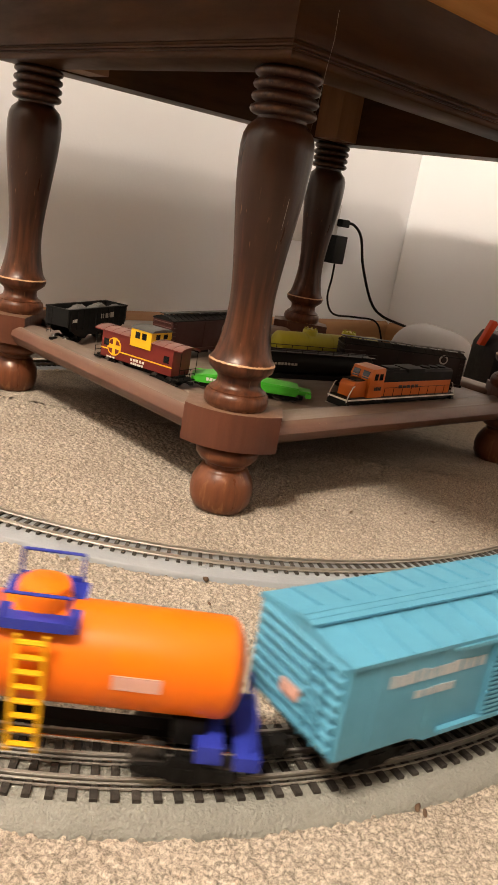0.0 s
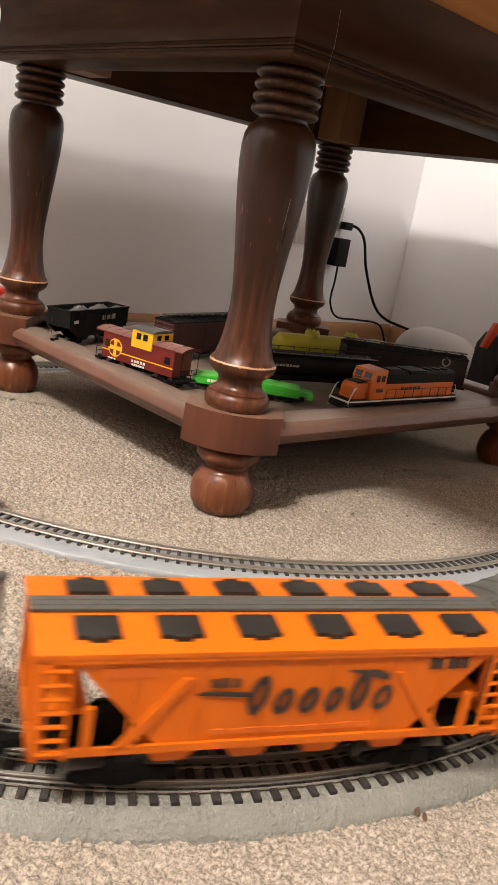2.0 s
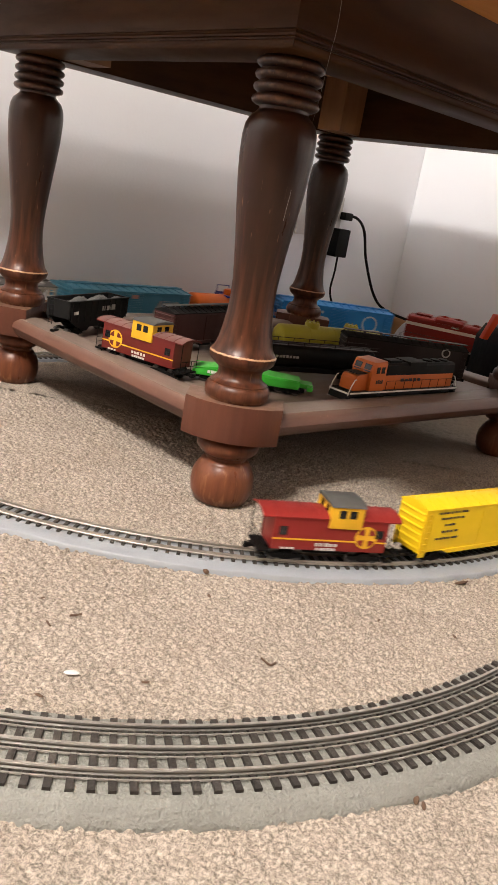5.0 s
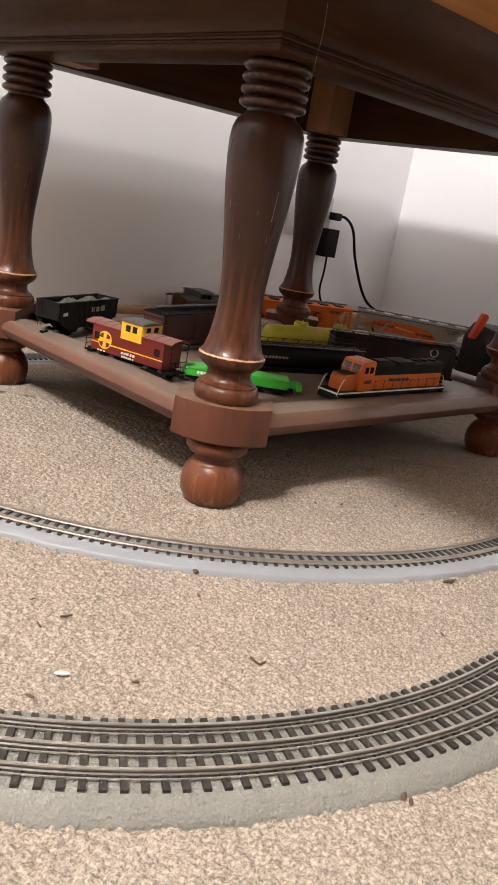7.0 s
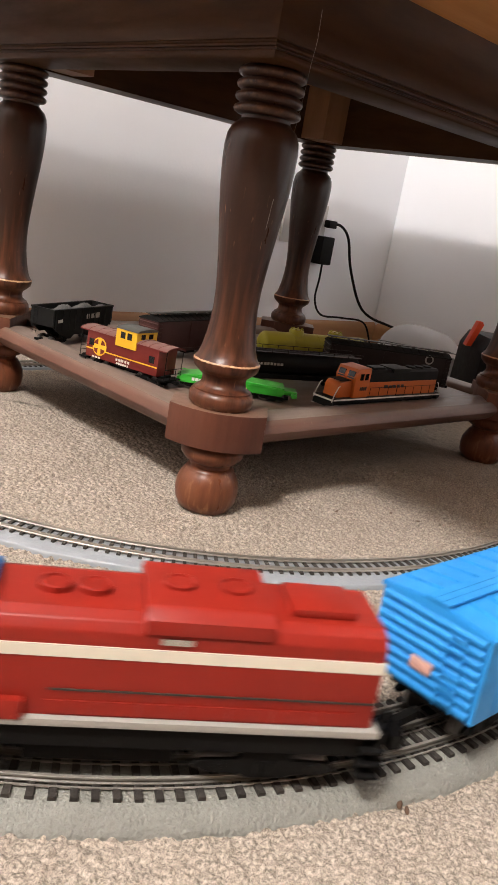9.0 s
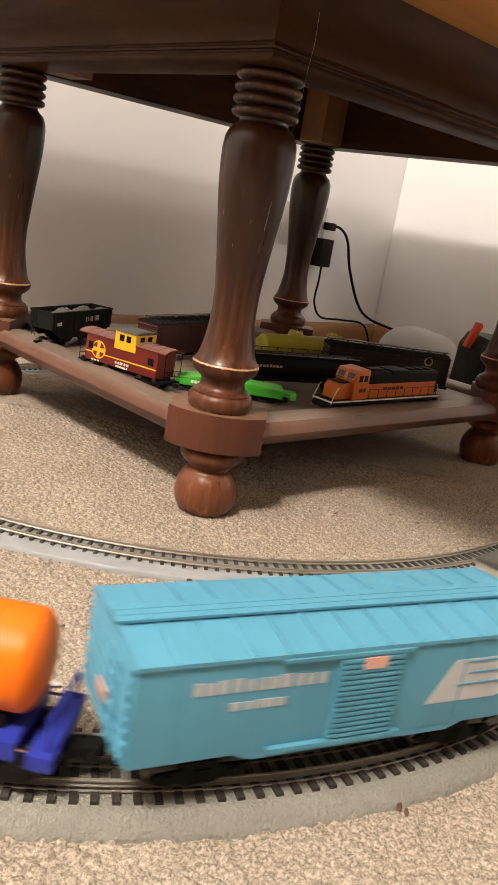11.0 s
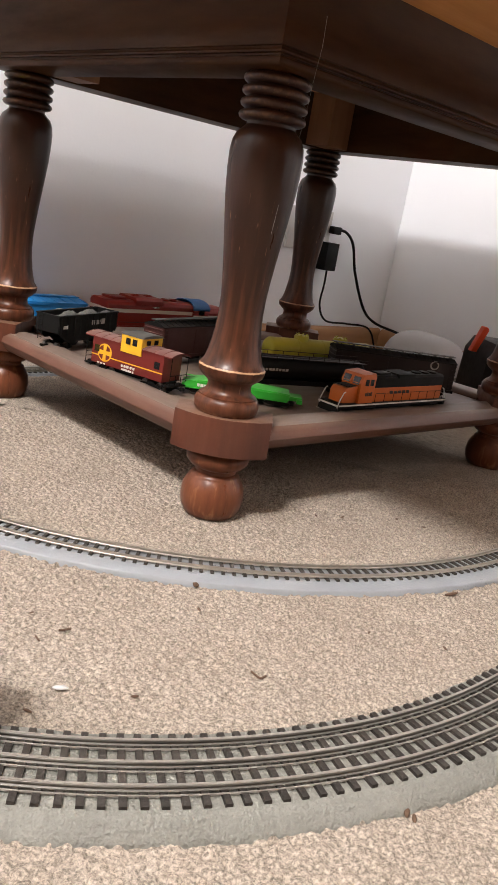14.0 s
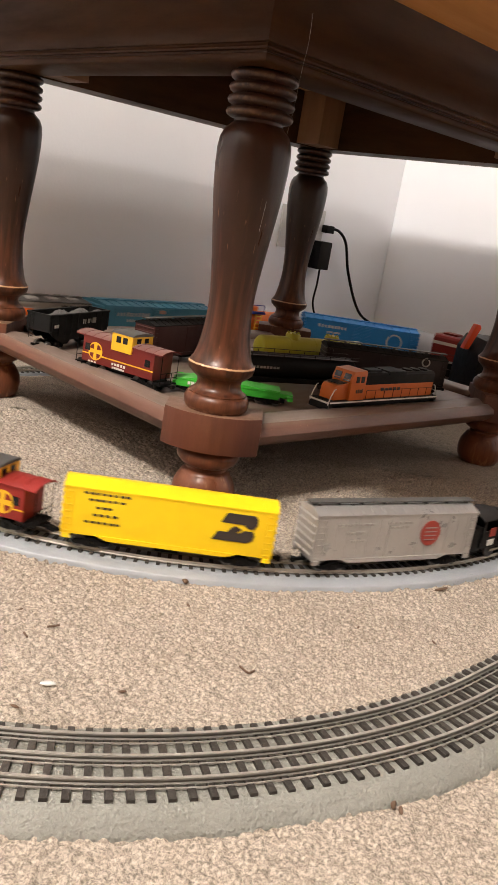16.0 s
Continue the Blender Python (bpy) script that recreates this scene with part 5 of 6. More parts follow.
def caboose_small(name, label, mat, group="", flip=1):
    root = thing(name, pose(0, 0, 0), label, "caboose", group)
    ln, w, z0, eave, ridge = 0.096, 0.0148, 0.0118, 0.0385, 0.0420
    bm = bmesh.new()
    prism(bm, [(-w, z0), (w, z0), (w, eave), (-w, eave)], "x", -ln / 2, ln / 2, 0.0004)
    part("body", bm, mat, root)
    bm = bmesh.new()
    x = 0.0580
    arc = [(w * 1.06 * math.sin(a) / math.sin(1.1), eave + (ridge - eave) * (math.cos(a) - math.cos(1.1)) / (1 - math.cos(1.1))) for a in [1.1 - 2.2 * k / 8 for k in range(9)]]
    prism(bm, [(p, q + 0.0007) for p, q in arc] + [(p, q - 0.0004) for p, q in reversed(arc)], "x", -x, x)
    for k in range(11):
        c = -x + 2 * x * k / 10
        prism(bm, [(p * 1.003, q + 0.0011) for p, q in arc] + [(p, q) for p, q in reversed(arc)], "x", c - 0.0003, c + 0.0003)
    part("roof", bm, mat, root)
    c0, c1 = (-0.0035, 0.0240) if flip > 0 else (-0.0190, 0.0085)
    bm = bmesh.new()
    box(bm, c0, c1, -w * 1.10, w * 1.10, 0.0315, 0.0500, 0.0004)
    cup = part("cupola", bm, M_CABY, root, "yellow cupola")
    bm = bmesh.new()
    prism(bm, [(-w * 1.16, 0.0496), (w * 1.16, 0.0496), (w * 0.9, 0.0518), (0, 0.0528), (-w * 0.9, 0.0518)], "x", c0 - 0.0012, c1 + 0.0012)
    part("cupola_roof", bm, M_DKROOF, cup, "dark ribbed roof")
    for s in (-1, 1):
        for a in (0.34, 0.66):
            bm = bmesh.new()
            xx = c0 + (c1 - c0) * a
            box(bm, xx - 0.0030, xx + 0.0030, s * w * 1.10 - 0.0003, s * w * 1.10 + 0.0003, 0.0405, 0.0470)
            part("cupola_window", bm, M_GLASS, cup)
        for yy in (-0.006, 0.006):
            bm = bmesh.new()
            xx = c0 if s < 0 else c1
            box(bm, xx - 0.0003, xx + 0.0003, yy - 0.0032, yy + 0.0032, 0.0425, 0.0475)
            part("cupola_window", bm, M_GLASS, cup)
        for xx in (-0.040, 0.041):
            bm = bmesh.new()
            box(bm, xx - 0.0034, xx + 0.0034, s * w - 0.0003, s * w + 0.0005, 0.0240, 0.0310)
            part("window", bm, M_GLASS, root)
        f = -s
        sign(root, "yellow_emblem", disc(f * flip * 0.030, 0.0245, 0.0095), s * w, s, M_CABY)
        cx = f * flip * 0.030
        for q in (0, 1, 2, 3):
            a0 = math.pi / 2 * q + 0.32
            sign(root, "emblem_quarter", [(cx + r * math.cos(a0 + k * 0.93), 0.0245 + r * math.sin(a0 + k * 0.93)) for r, k in ((0.0028, 0.5), (0.0080, 0), (0.0084, 0.5), (0.0080, 1))], s * (w + 0.0003), s, mat)
        bm = bmesh.new()
        box(bm, -ln / 2, ln / 2, s * w - 0.0003, s * w + 0.0004, 0.0200, 0.0212)
        part("yellow_line", bm, M_CABY, root)
        bars(root, -0.012, 0.008, 0.0155, 0.0182, s * w, s, M_WHITE, 5, 71)
        bars(root, -0.011, 0.006, 0.0120, 0.0142, s * w, s, M_WHITE, 6, 72)
        bars(root, min(f * -0.040, f * -0.028), max(f * -0.040, f * -0.028), 0.0120, 0.0138, s * w, s, M_WHITE, 3, 73)
    for s in (-1, 1):
        bm = bmesh.new()
        box(bm, s * 0.053 - 0.005, s * 0.053 + 0.005, -w * 0.95, w * 0.95, 0.0085, 0.0098)
        for y in (-w * 0.9, -w * 0.3, w * 0.3, w * 0.9):
            rod(bm, (s * 0.0572, y, 0.009), (s * 0.0572, y, 0.0205 if abs(y) < 0.006 else eave), 0.0004, 5)
        rod(bm, (s * 0.0572, -w * 0.9, 0.0205), (s * 0.0572, w * 0.9, 0.0205), 0.0004, 5)
        rod(bm, (s * 0.0572, -w * 0.9, 0.0155), (s * 0.0572, w * 0.9, 0.0155), 0.0004, 5)
        for y in (-1, 1):
            box(bm, s * 0.053 - 0.004, s * 0.053 + 0.004, y * w * 0.9 - 0.0015, y * w * 0.9 + 0.0015, 0.0035, 0.0043)
            rod(bm, (s * 0.049, y * w * 0.9, 0.004), (s * 0.049, y * w * 0.9, 0.009), 0.0004, 5)
        part("end_platform", bm, M_TRUCK, root)
    bm = bmesh.new()
    box(bm, -0.050, 0.050, -0.008, 0.008, 0.0065, z0)
    part("underframe", bm, M_TRUCK, root)
    small_gear(root, 0.112, 0.033, 0.019)
    return root


def steam_small():
    root = thing("steam_locomotive", pose(0, 0, 0), "black saddle-tank steam locomotive with brass-coloured side rods", "locomotive", "small train")
    bm = bmesh.new()
    lathe(bm, [(0.0, -0.012), (0.0120, -0.012), (0.0122, 0.010), (0.0120, 0.040), (0.0098, 0.0412), (0.0060, 0.0420), (0.0, 0.0424)], 28, (0, 0, 0.0270), "x")
    boiler = part("boiler", bm, M_BLACK, root, smooth=50)
    bm = bmesh.new()
    arc = [(0.0142 * math.sin(a), 0.0262 + 0.0136 * math.cos(a)) for a in [radians(100 - 200 * k / 14) for k in range(15)]]
    prism(bm, arc, "x", -0.010, 0.036, 0.0004)
    part("saddle_tank", bm, M_BLACK, root, smooth=50)
    for x, r, h in ((0.033, 0.0026, 0.0092), (0.020, 0.0030, 0.0052), (0.010, 0.0028, 0.0048), (-0.001, 0.0032, 0.0050)):
        bm = bmesh.new()
        lathe(bm, [(0.0, 0.036), (r * 0.9, 0.036), (r * 0.9, 0.038 + h * 0.5), (r * 1.1, 0.038 + h * 0.7), (r, 0.038 + h * 0.92), (0.0, 0.038 + h)], 16, (x, 0, 0))
        part("chimney" if x > 0.03 else "dome", bm, M_BLACK, boiler)
    # cab
    bm = bmesh.new()
    for s in (-1, 1):
        box(bm, -0.0370, -0.0110, s * 0.0142 - 0.0006, s * 0.0142 + 0.0006, 0.0130, 0.0290)
        for a, b in ((-0.0370, -0.0335), (-0.0145, -0.0110)):
            box(bm, a, b, s * 0.0142 - 0.0006, s * 0.0142 + 0.0006, 0.0290, 0.0400)
    box(bm, -0.0122, -0.0110, -0.0142, 0.0142, 0.0130, 0.0420)
    box(bm, -0.0520, -0.0360, -0.0132, 0.0132, 0.0110, 0.0330, 0.0008)
    cab = part("cab", bm, M_BLACK, root)
    bm = bmesh.new()
    arc = [(0.0160 * math.sin(a) / math.sin(1.0), 0.0395 + 0.0042 * (math.cos(a) - math.cos(1.0)) / (1 - math.cos(1.0))) for a in [1.0 - 2.0 * k / 8 for k in range(9)]]
    prism(bm, [(p, q + 0.0008) for p, q in arc] + [(p, q - 0.0004) for p, q in reversed(arc)], "x", -0.0410, -0.0085)
    part("cab_roof", bm, M_BLACK, cab)
    for s in (-1, 1):
        sign(root, "red_panel", rect(-0.0265, -0.0175, 0.0235, 0.0315), s * 0.0152, s, M_HERALD)
        sign(root, "white_panel", rect(-0.0275, -0.0180, 0.0150, 0.0205), s * 0.0150, s, M_WHITE)
        bars(root, 0.004, 0.022, 0.0245, 0.0275, s * 0.0142, s, M_SILLGREY, 6, 81)
        bm = bmesh.new()
        box(bm, -0.014, 0.040, s * 0.0130 - 0.0024, s * 0.0130 + 0.0024, 0.0126, 0.0136)
        part("running_board", bm, M_BLACK, root)
        bm = bmesh.new()
        rod(bm, (0.030, s * 0.0132, 0.0070), (0.042, s * 0.0132, 0.0070), 0.0042, 12)
        part("cylinder", bm, M_BLACK, root)
        bm = bmesh.new()
        box(bm, -0.015, 0.016, s * 0.0118 - 0.0005, s * 0.0118 + 0.0005, 0.0062, 0.0082)
        box(bm, 0.012, 0.032, s * 0.0130 - 0.0005, s * 0.0130 + 0.0005, 0.0066, 0.0080)
        box(bm, 0.016, 0.032, s * 0.0130 - 0.0005, s * 0.0130 + 0.0005, 0.0094, 0.0102)
        part("side_rod", bm, M_RAIL_B, root, "brass-coloured rod")
        for x in (-0.013, 0.013):
            bm = bmesh.new()
            y0, y1 = s * 0.0082, s * 0.0108
            lathe(bm, [(0.0086, min(y0, y1)), (0.0086, max(y0, y1)), (0.0072, max(y0, y1)), (0.0072, min(y0, y1)), (0.0086, min(y0, y1))], 24, (0, 0, 0), "x")
            bmesh.ops.rotate(bm, verts=bm.verts[:], cent=(0, 0, 0), matrix=Matrix.Rotation(radians(90), 3, "Z"))
            for k in range(8):
                a = math.pi * k / 4
                rod(bm, (0, s * 0.0095, 0), (0.0076 * math.cos(a), s * 0.0095, 0.0076 * math.sin(a)), 0.0006, 5)
            rod(bm, (0, s * 0.0080, 0), (0, s * 0.0114, 0), 0.0018, 10)
            bmesh.ops.translate(bm, verts=bm.verts[:], vec=(x, 0, 0.0086))
            part("wheel", bm, M_WHEEL, root)
    bm = bmesh.new()
    box(bm, -0.050, 0.042, -0.0070, 0.0070, 0.0050, 0.0128)
    box(bm, 0.040, 0.046, -0.0140, 0.0140, 0.0060, 0.0120, 0.0005)
    box(bm, 0.046, 0.052, -0.0135, 0.0135, 0.0030, 0.0045)
    for y in (-0.011, 0.011):
        rod(bm, (0.047, y, 0.004), (0.047, y, 0.0185), 0.0005, 5)
    part("frame", bm, M_TRUCK, root)
    bm = bmesh.new()
    lathe(bm, [(0.0, 0.0424), (0.0036, 0.0424), (0.0036, 0.0446), (0.0030, 0.0450), (0.0, 0.0446)], 14, (0, 0, 0.0360), "x")
    part("headlamp", bm, M_CHROME, root)
    for s in (-1, 1):
        coupler(root, s * 0.047, 0.0075, s * 0.009, 0.0034)
    return root


def hopper_small():
    root = thing("coal_hopper", pose(0, 0, 0), "dusty black hopper car heaped with coal, on the shelf", "hopper car", "models on the shelf")
    ln, w, z0, top = 0.124, 0.0155, 0.0130, 0.0430
    bm = bmesh.new()
    t = 0.0008
    for s in (-1, 1):
        prism(bm, [(-ln / 2, z0 + 0.010), (-ln / 2, top), (ln / 2, top), (ln / 2, z0 + 0.010), (ln * 0.36, z0 - 0.001), (-ln * 0.36, z0 - 0.001)], "y", s * w - t, s * w + t)
        box(bm, -ln / 2, ln / 2, s * w - 0.0014, s * w + 0.0018, top - 0.0012, top + 0.0006)
        for k in range(10):
            x = -ln / 2 + 0.004 + (ln - 0.008) * k / 9
            box(bm, x - 0.0006, x + 0.0006, min(s * w, s * (w + 0.0018)), max(s * w, s * (w + 0.0018)), z0 + 0.006, top)
    for s in (-1, 1):
        box(bm, s * ln / 2 - t, s * ln / 2 + t, -w, w, z0 + 0.010, top)
        box(bm, s * ln / 2 - 0.0014, s * ln / 2 + 0.0014, -w - 0.001, w + 0.001, top - 0.0012, top + 0.0006)
        for k in (-0.2, 0.2):
            prism(bm, [((k - 0.12) * ln, z0 + 0.001), ((k + 0.12) * ln, z0 + 0.001), ((k + 0.04) * ln, z0 - 0.0065), ((k - 0.04) * ln, z0 - 0.0065)], "y", -w * 0.8, w * 0.8)
    box(bm, -ln / 2, ln / 2, -w * 0.9, w * 0.9, z0 + 0.010, z0 + 0.012)
    part("body", bm, M_DUSTBLACK, root)
    bm = bmesh.new()
    nx, ny = 40, 10
    g = []
    for i in range(nx + 1):
        g.append([])
        for j in range(ny + 1):
            x, y = -ln / 2 + 0.001 + (ln - 0.002) * i / nx, -w + 0.001 + (2 * w - 0.002) * j / ny
            h = top - 0.007 + 0.0095 * (0.5 + 0.5 * math.cos(math.pi * y / w)) * (0.55 + 0.45 * math.sin(abs(x) / ln * 15 - 0.9)) + 0.0022 * noise.noise((x * 420, y * 420, 1))
            g[-1].append(bm.verts.new((x, y, h)))
    for i in range(nx):
        for j in range(ny):
            bm.faces.new((g[i][j], g[i + 1][j], g[i + 1][j + 1], g[i][j + 1]))
    part("coal_load", bm, M_COAL, root, "dusty coal load")
    for s in (-1, 1):
        f = -s
        bars(root, min(f * 0.004, f * 0.034), max(f * 0.004, f * 0.034), z0 + 0.017, z0 + 0.0235, s * (w + 0.001), s, M_SILLGREY, 3, 91)
        bars(root, min(f * -0.054, f * -0.044), max(f * -0.054, f * -0.044), z0 + 0.015, z0 + 0.019, s * (w + 0.001), s, M_WHITE, 3, 92)
        ladder(root, s * (ln / 2 + 0.0014), 0.009, z0, top, 0.005, 6, 0.0003, M_DUSTBLACK, "y")
    small_gear(root, ln, 0.042, 0.019)
    return root


def tank_small():
    root = thing("tank_car", pose(0, 0, 0), "yellow-green two-dome tank car standing on the shelf", "tank car", "models on the shelf")
    ln, r, zc = 0.172, 0.0150, 0.0300
    bm = bmesh.new()
    prof = [(0.0, -ln / 2), (r * 0.5, -ln / 2 + 0.0008), (r * 0.85, -ln / 2 + 0.003), (r, -ln / 2 + 0.006)]
    for x in (-0.04, 0.0, 0.04):
        prof += [(r, x - 0.001), (r + 0.0003, x - 0.0008), (r + 0.0003, x + 0.0008), (r, x + 0.001)]
    prof += [(q, -x) for q, x in reversed(prof[:4])]
    lathe(bm, prof, 32, (0, 0, zc), "x")
    part("tank", bm, M_LIME, root, smooth=50)
    for x in (-0.032, 0.032):
        bm = bmesh.new()
        z = zc + r
        lathe(bm, [(0.0, z - 0.003), (0.0098, z - 0.003), (0.0098, z + 0.0030), (0.0088, z + 0.0046), (0.0040, z + 0.0056), (0.0, z + 0.0058)], 20, (x, 0, 0))
        for k in range(8):
            a = math.pi * k / 4
            rod(bm, (x + 0.0075 * math.cos(a), 0.0075 * math.sin(a), z + 0.003), (x + 0.0075 * math.cos(a), 0.0075 * math.sin(a), z + 0.0066), 0.0011, 6)
        part("dome", bm, M_LIME, root)
    bm = bmesh.new()
    box(bm, -ln / 2 - 0.004, ln / 2 + 0.004, -0.005, 0.005, 0.0090, 0.0140)
    for s in (-1, 1):
        box(bm, s * 0.050 - 0.006, s * 0.050 + 0.006, -0.013, 0.013, 0.0110, 0.0190)
        rod(bm, (-ln / 2, s * 0.0152, 0.0250), (ln / 2, s * 0.0152, 0.0250), 0.0004, 5)
    part("underframe", bm, M_BLACK, root)
    small_gear(root, 0.180, 0.060, 0.019)
    return root


def green_shell():
    root = thing("flat_car", pose(0, 0, 0), "bright green low car on black wheels, on the shelf", "rail car", "models on the shelf")
    bm = bmesh.new()
    prism(bm, [(-0.062, 0.0075), (0.050, 0.0075), (0.052, 0.0105), (0.052, 0.0170), (0.010, 0.0185), (-0.012, 0.0195), (-0.030, 0.0190), (-0.050, 0.0165), (-0.062, 0.0125)],
          "y", -0.0145, 0.0145, 0.0010)
    box(bm, 0.050, 0.066, -0.0100, 0.0100, 0.0095, 0.0140, 0.0008)
    box(bm, 0.060, 0.066, -0.0145, 0.0145, 0.0080, 0.0125, 0.0006)
    shell = part("shell", bm, M_GREEN, root)
    for x in (-0.020, -0.008):
        bm = bmesh.new()
        rod(bm, (x, -0.006, 0.0185), (x, -0.006, 0.0202), 0.0017, 10)
        part("hatch", bm, M_BLACK, shell)
    for s in (-1, 1):
        bm = bmesh.new()
        box(bm, -0.060, 0.050, s * 0.0146 - 0.0005, s * 0.0146 + 0.0005, 0.0152, 0.0160)
        part("side_ridge", bm, M_GREEN, shell)
    bm = bmesh.new()
    box(bm, -0.058, 0.058, -0.0090, 0.0090, 0.0040, 0.0080)
    part("underside", bm, M_BLACK, root)
    for s in (-1, 1):
        bars(root, -0.046, -0.014, 0.0105, 0.0140, s * 0.0146, s, M_WHITE, 9, 95)
        truck(root, s * 0.040, 0.0165, 0.0048, 0.018, 0.0118)
    return root


def diesel_small():
    root = thing("diesel_locomotive", pose(0, 0, 0), "orange and black diesel locomotive with white handrails, on the shelf", "locomotive", "models on the shelf")
    sill = 0.0140
    bm = bmesh.new()
    box(bm, -0.1000, 0.1000, -0.0145, 0.0145, sill - 0.004, sill, 0.0004)
    box(bm, -0.094, 0.094, -0.010, 0.010, 0.0060, sill - 0.003)
    part("frame", bm, M_BLACK, root)
    bm = bmesh.new()
    for s in (-1, 1):
        box(bm, -0.1000, 0.1000, s * 0.0147 - 0.0003, s * 0.0147 + 0.0003, sill - 0.0022, sill - 0.0006)
    part("white_sill_line", bm, M_WHITE, root)
    bm = bmesh.new()
    prism(bm, [(-0.0108, sill), (0.0108, sill), (0.0108, 0.0300), (-0.0108, 0.0300)], "x", -0.0920, 0.0440, 0.0003)
    part("long_hood", bm, M_LOCOORANGE, root)
    bm = bmesh.new()
    prism(bm, [(-0.0110, 0.0300), (0.0110, 0.0300), (0.0108, 0.0405), (0.0080, 0.0430), (-0.0080, 0.0430), (-0.0108, 0.0405)], "x", -0.0925, 0.0440, 0.0003)
    for x in (-0.080, -0.064, -0.048):
        lathe(bm, [(0.0, 0.042), (0.0062, 0.042), (0.0062, 0.0446), (0.0050, 0.0450), (0.0, 0.0440)], 16, (x, 0, 0))
    box(bm, -0.032, 0.000, -0.012, 0.012, 0.0400, 0.0448, 0.0008)
    box(bm, 0.008, 0.030, -0.006, 0.006, 0.0425, 0.0455, 0.0008)
    part("black_hood_top", bm, M_DUSTBLACK, root, "dusty black upper hood with fans")
    bm = bmesh.new()
    prism(bm, [(0.0440, sill), (0.0440, 0.0440), (0.0455, 0.0470), (0.0660, 0.0455), (0.0700, 0.0360), (0.0690, 0.0330), (0.0690, sill)], "y", -0.0140, 0.0140, 0.0006)
    cab = part("cab", bm, M_LOCOORANGE, root)
    bm = bmesh.new()
    prism(bm, [(0.0680, sill), (0.0680, 0.0325), (0.0870, 0.0305), (0.0900, 0.0270), (0.0910, sill)], "y", -0.0100, 0.0100, 0.0010)
    part("nose", bm, M_LOCOORANGE, root)
    bm = bmesh.new()
    box(bm, 0.0690, 0.0860, -0.0085, 0.0085, 0.0318, 0.0326)
    part("black_nose_top", bm, M_DUSTBLACK, root)
    bm = bmesh.new()
    for s in (-1, 1):
        for a in (0.0475, 0.0560):
            box(bm, a, a + 0.0058, s * 0.0140 - 0.0003, s * 0.0140 + 0.0003, 0.0335, 0.0405)
        prism(bm, [(0.0694, 0.0345), (0.0703, 0.0345), (0.0682, 0.0425), (0.0672, 0.0425)], "y", s * 0.0068 - 0.0045, s * 0.0068 + 0.0045)
    part("cab_window", bm, M_GLASS, cab)
    for s in (-1, 1):
        f = -s
        bars(root, -0.026, 0.012, 0.0225, 0.0262, s * 0.0110, s, M_MARK, 5, 97, 0.001)
        bars(root, 0.048, 0.060, 0.0220, 0.0265, s * 0.0141, s, M_MARK, 4, 98)
        bm = bmesh.new()
        for k in range(9):
            x = -0.092 + 0.0165 * k
            rod(bm, (x, s * 0.0140, sill), (x, s * 0.0140, sill + 0.0105), 0.0003, 5)
        rod(bm, (-0.092, s * 0.0140, sill + 0.0105), (0.040, s * 0.0140, sill + 0.0105), 0.0003, 5)
        part("side_handrail", bm, M_BLACK, root)
    for s in (-1, 1):
        bm = bmesh.new()
        for y in (-0.0130, 0.0130):
            tube(bm, [(s * 0.0985, y, 0.004), (s * 0.1010, y, 0.0110), (s * 0.0985, y, 0.0185), (s * 0.0940, y, 0.0265), (s * 0.0915, y, 0.0272)], 0.0006, 6)
            box(bm, s * 0.099 - 0.003, s * 0.099 + 0.003, y - 0.002, y + 0.002, 0.0035, 0.0042)
        part("white_handrail", bm, M_WHITE, root, "white handrails")
        bm = bmesh.new()
        prism(bm, [(s * 0.0960, 0.0030), (s * 0.1015, 0.0040), (s * 0.1005, sill), (s * 0.0960, sill)], "y", -0.0135, 0.0135)
        part("pilot", bm, M_BLACK, root)
        bm = bmesh.new()
        box(bm, s * 0.1010 - 0.0006, s * 0.1010 + 0.0006, -0.0140, 0.0140, sill - 0.0025, sill - 0.0008)
        part("white_pilot_line", bm, M_WHITE, root)
        truck(root, s * 0.062, 0.0165, 0.0056, 0.034, 0.0118)
    bm = bmesh.new()
    box(bm, -0.030, 0.030, -0.011, 0.011, 0.0040, 0.0110, 0.002)
    part("fuel_tank", bm, M_BLACK, root)
    return root


def tank_dark():
    root = thing("gondola", pose(0, 0, 0), "long dusty black barrel car with a catwalk, on the shelf", "rail car", "models on the shelf")
    ln, w = 0.168, 0.0145
    bm = bmesh.new()
    lathe(bm, [(0.0, -ln / 2), (0.011, -ln / 2 + 0.001), (0.0135, -ln / 2 + 0.005), (0.0135, ln / 2 - 0.005), (0.011, ln / 2 - 0.001), (0.0, ln / 2)], 28, (0, 0, 0.0270), "x")
    part("barrel", bm, M_DUSTBLACK, root, smooth=50)
    bm = bmesh.new()
    for s in (-1, 1):
        box(bm, -ln / 2, ln / 2, s * 0.0090 - 0.0030, s * 0.0090 + 0.0030, 0.0392, 0.0400)
        rod(bm, (-ln / 2, s * 0.0125, 0.0440), (ln / 2, s * 0.0125, 0.0440), 0.0004, 5)
        for k in range(9):
            x = -ln / 2 + ln * k / 8
            rod(bm, (x, s * 0.0125, 0.039), (x, s * 0.0125, 0.0440), 0.0004, 5)
    part("catwalk", bm, M_DARKBROWN, root)
    bm = bmesh.new()
    box(bm, -ln / 2 - 0.003, ln / 2 + 0.003, -0.011, 0.011, 0.0090, 0.0145)
    part("underframe", bm, M_BLACK, root)
    for s in (-1, 1):
        bars(root, -0.060, -0.025, 0.0255, 0.0285, s * 0.0134, s, M_SILLGREY, 8, 99)
    small_gear(root, ln, 0.058, 0.019)
    return root


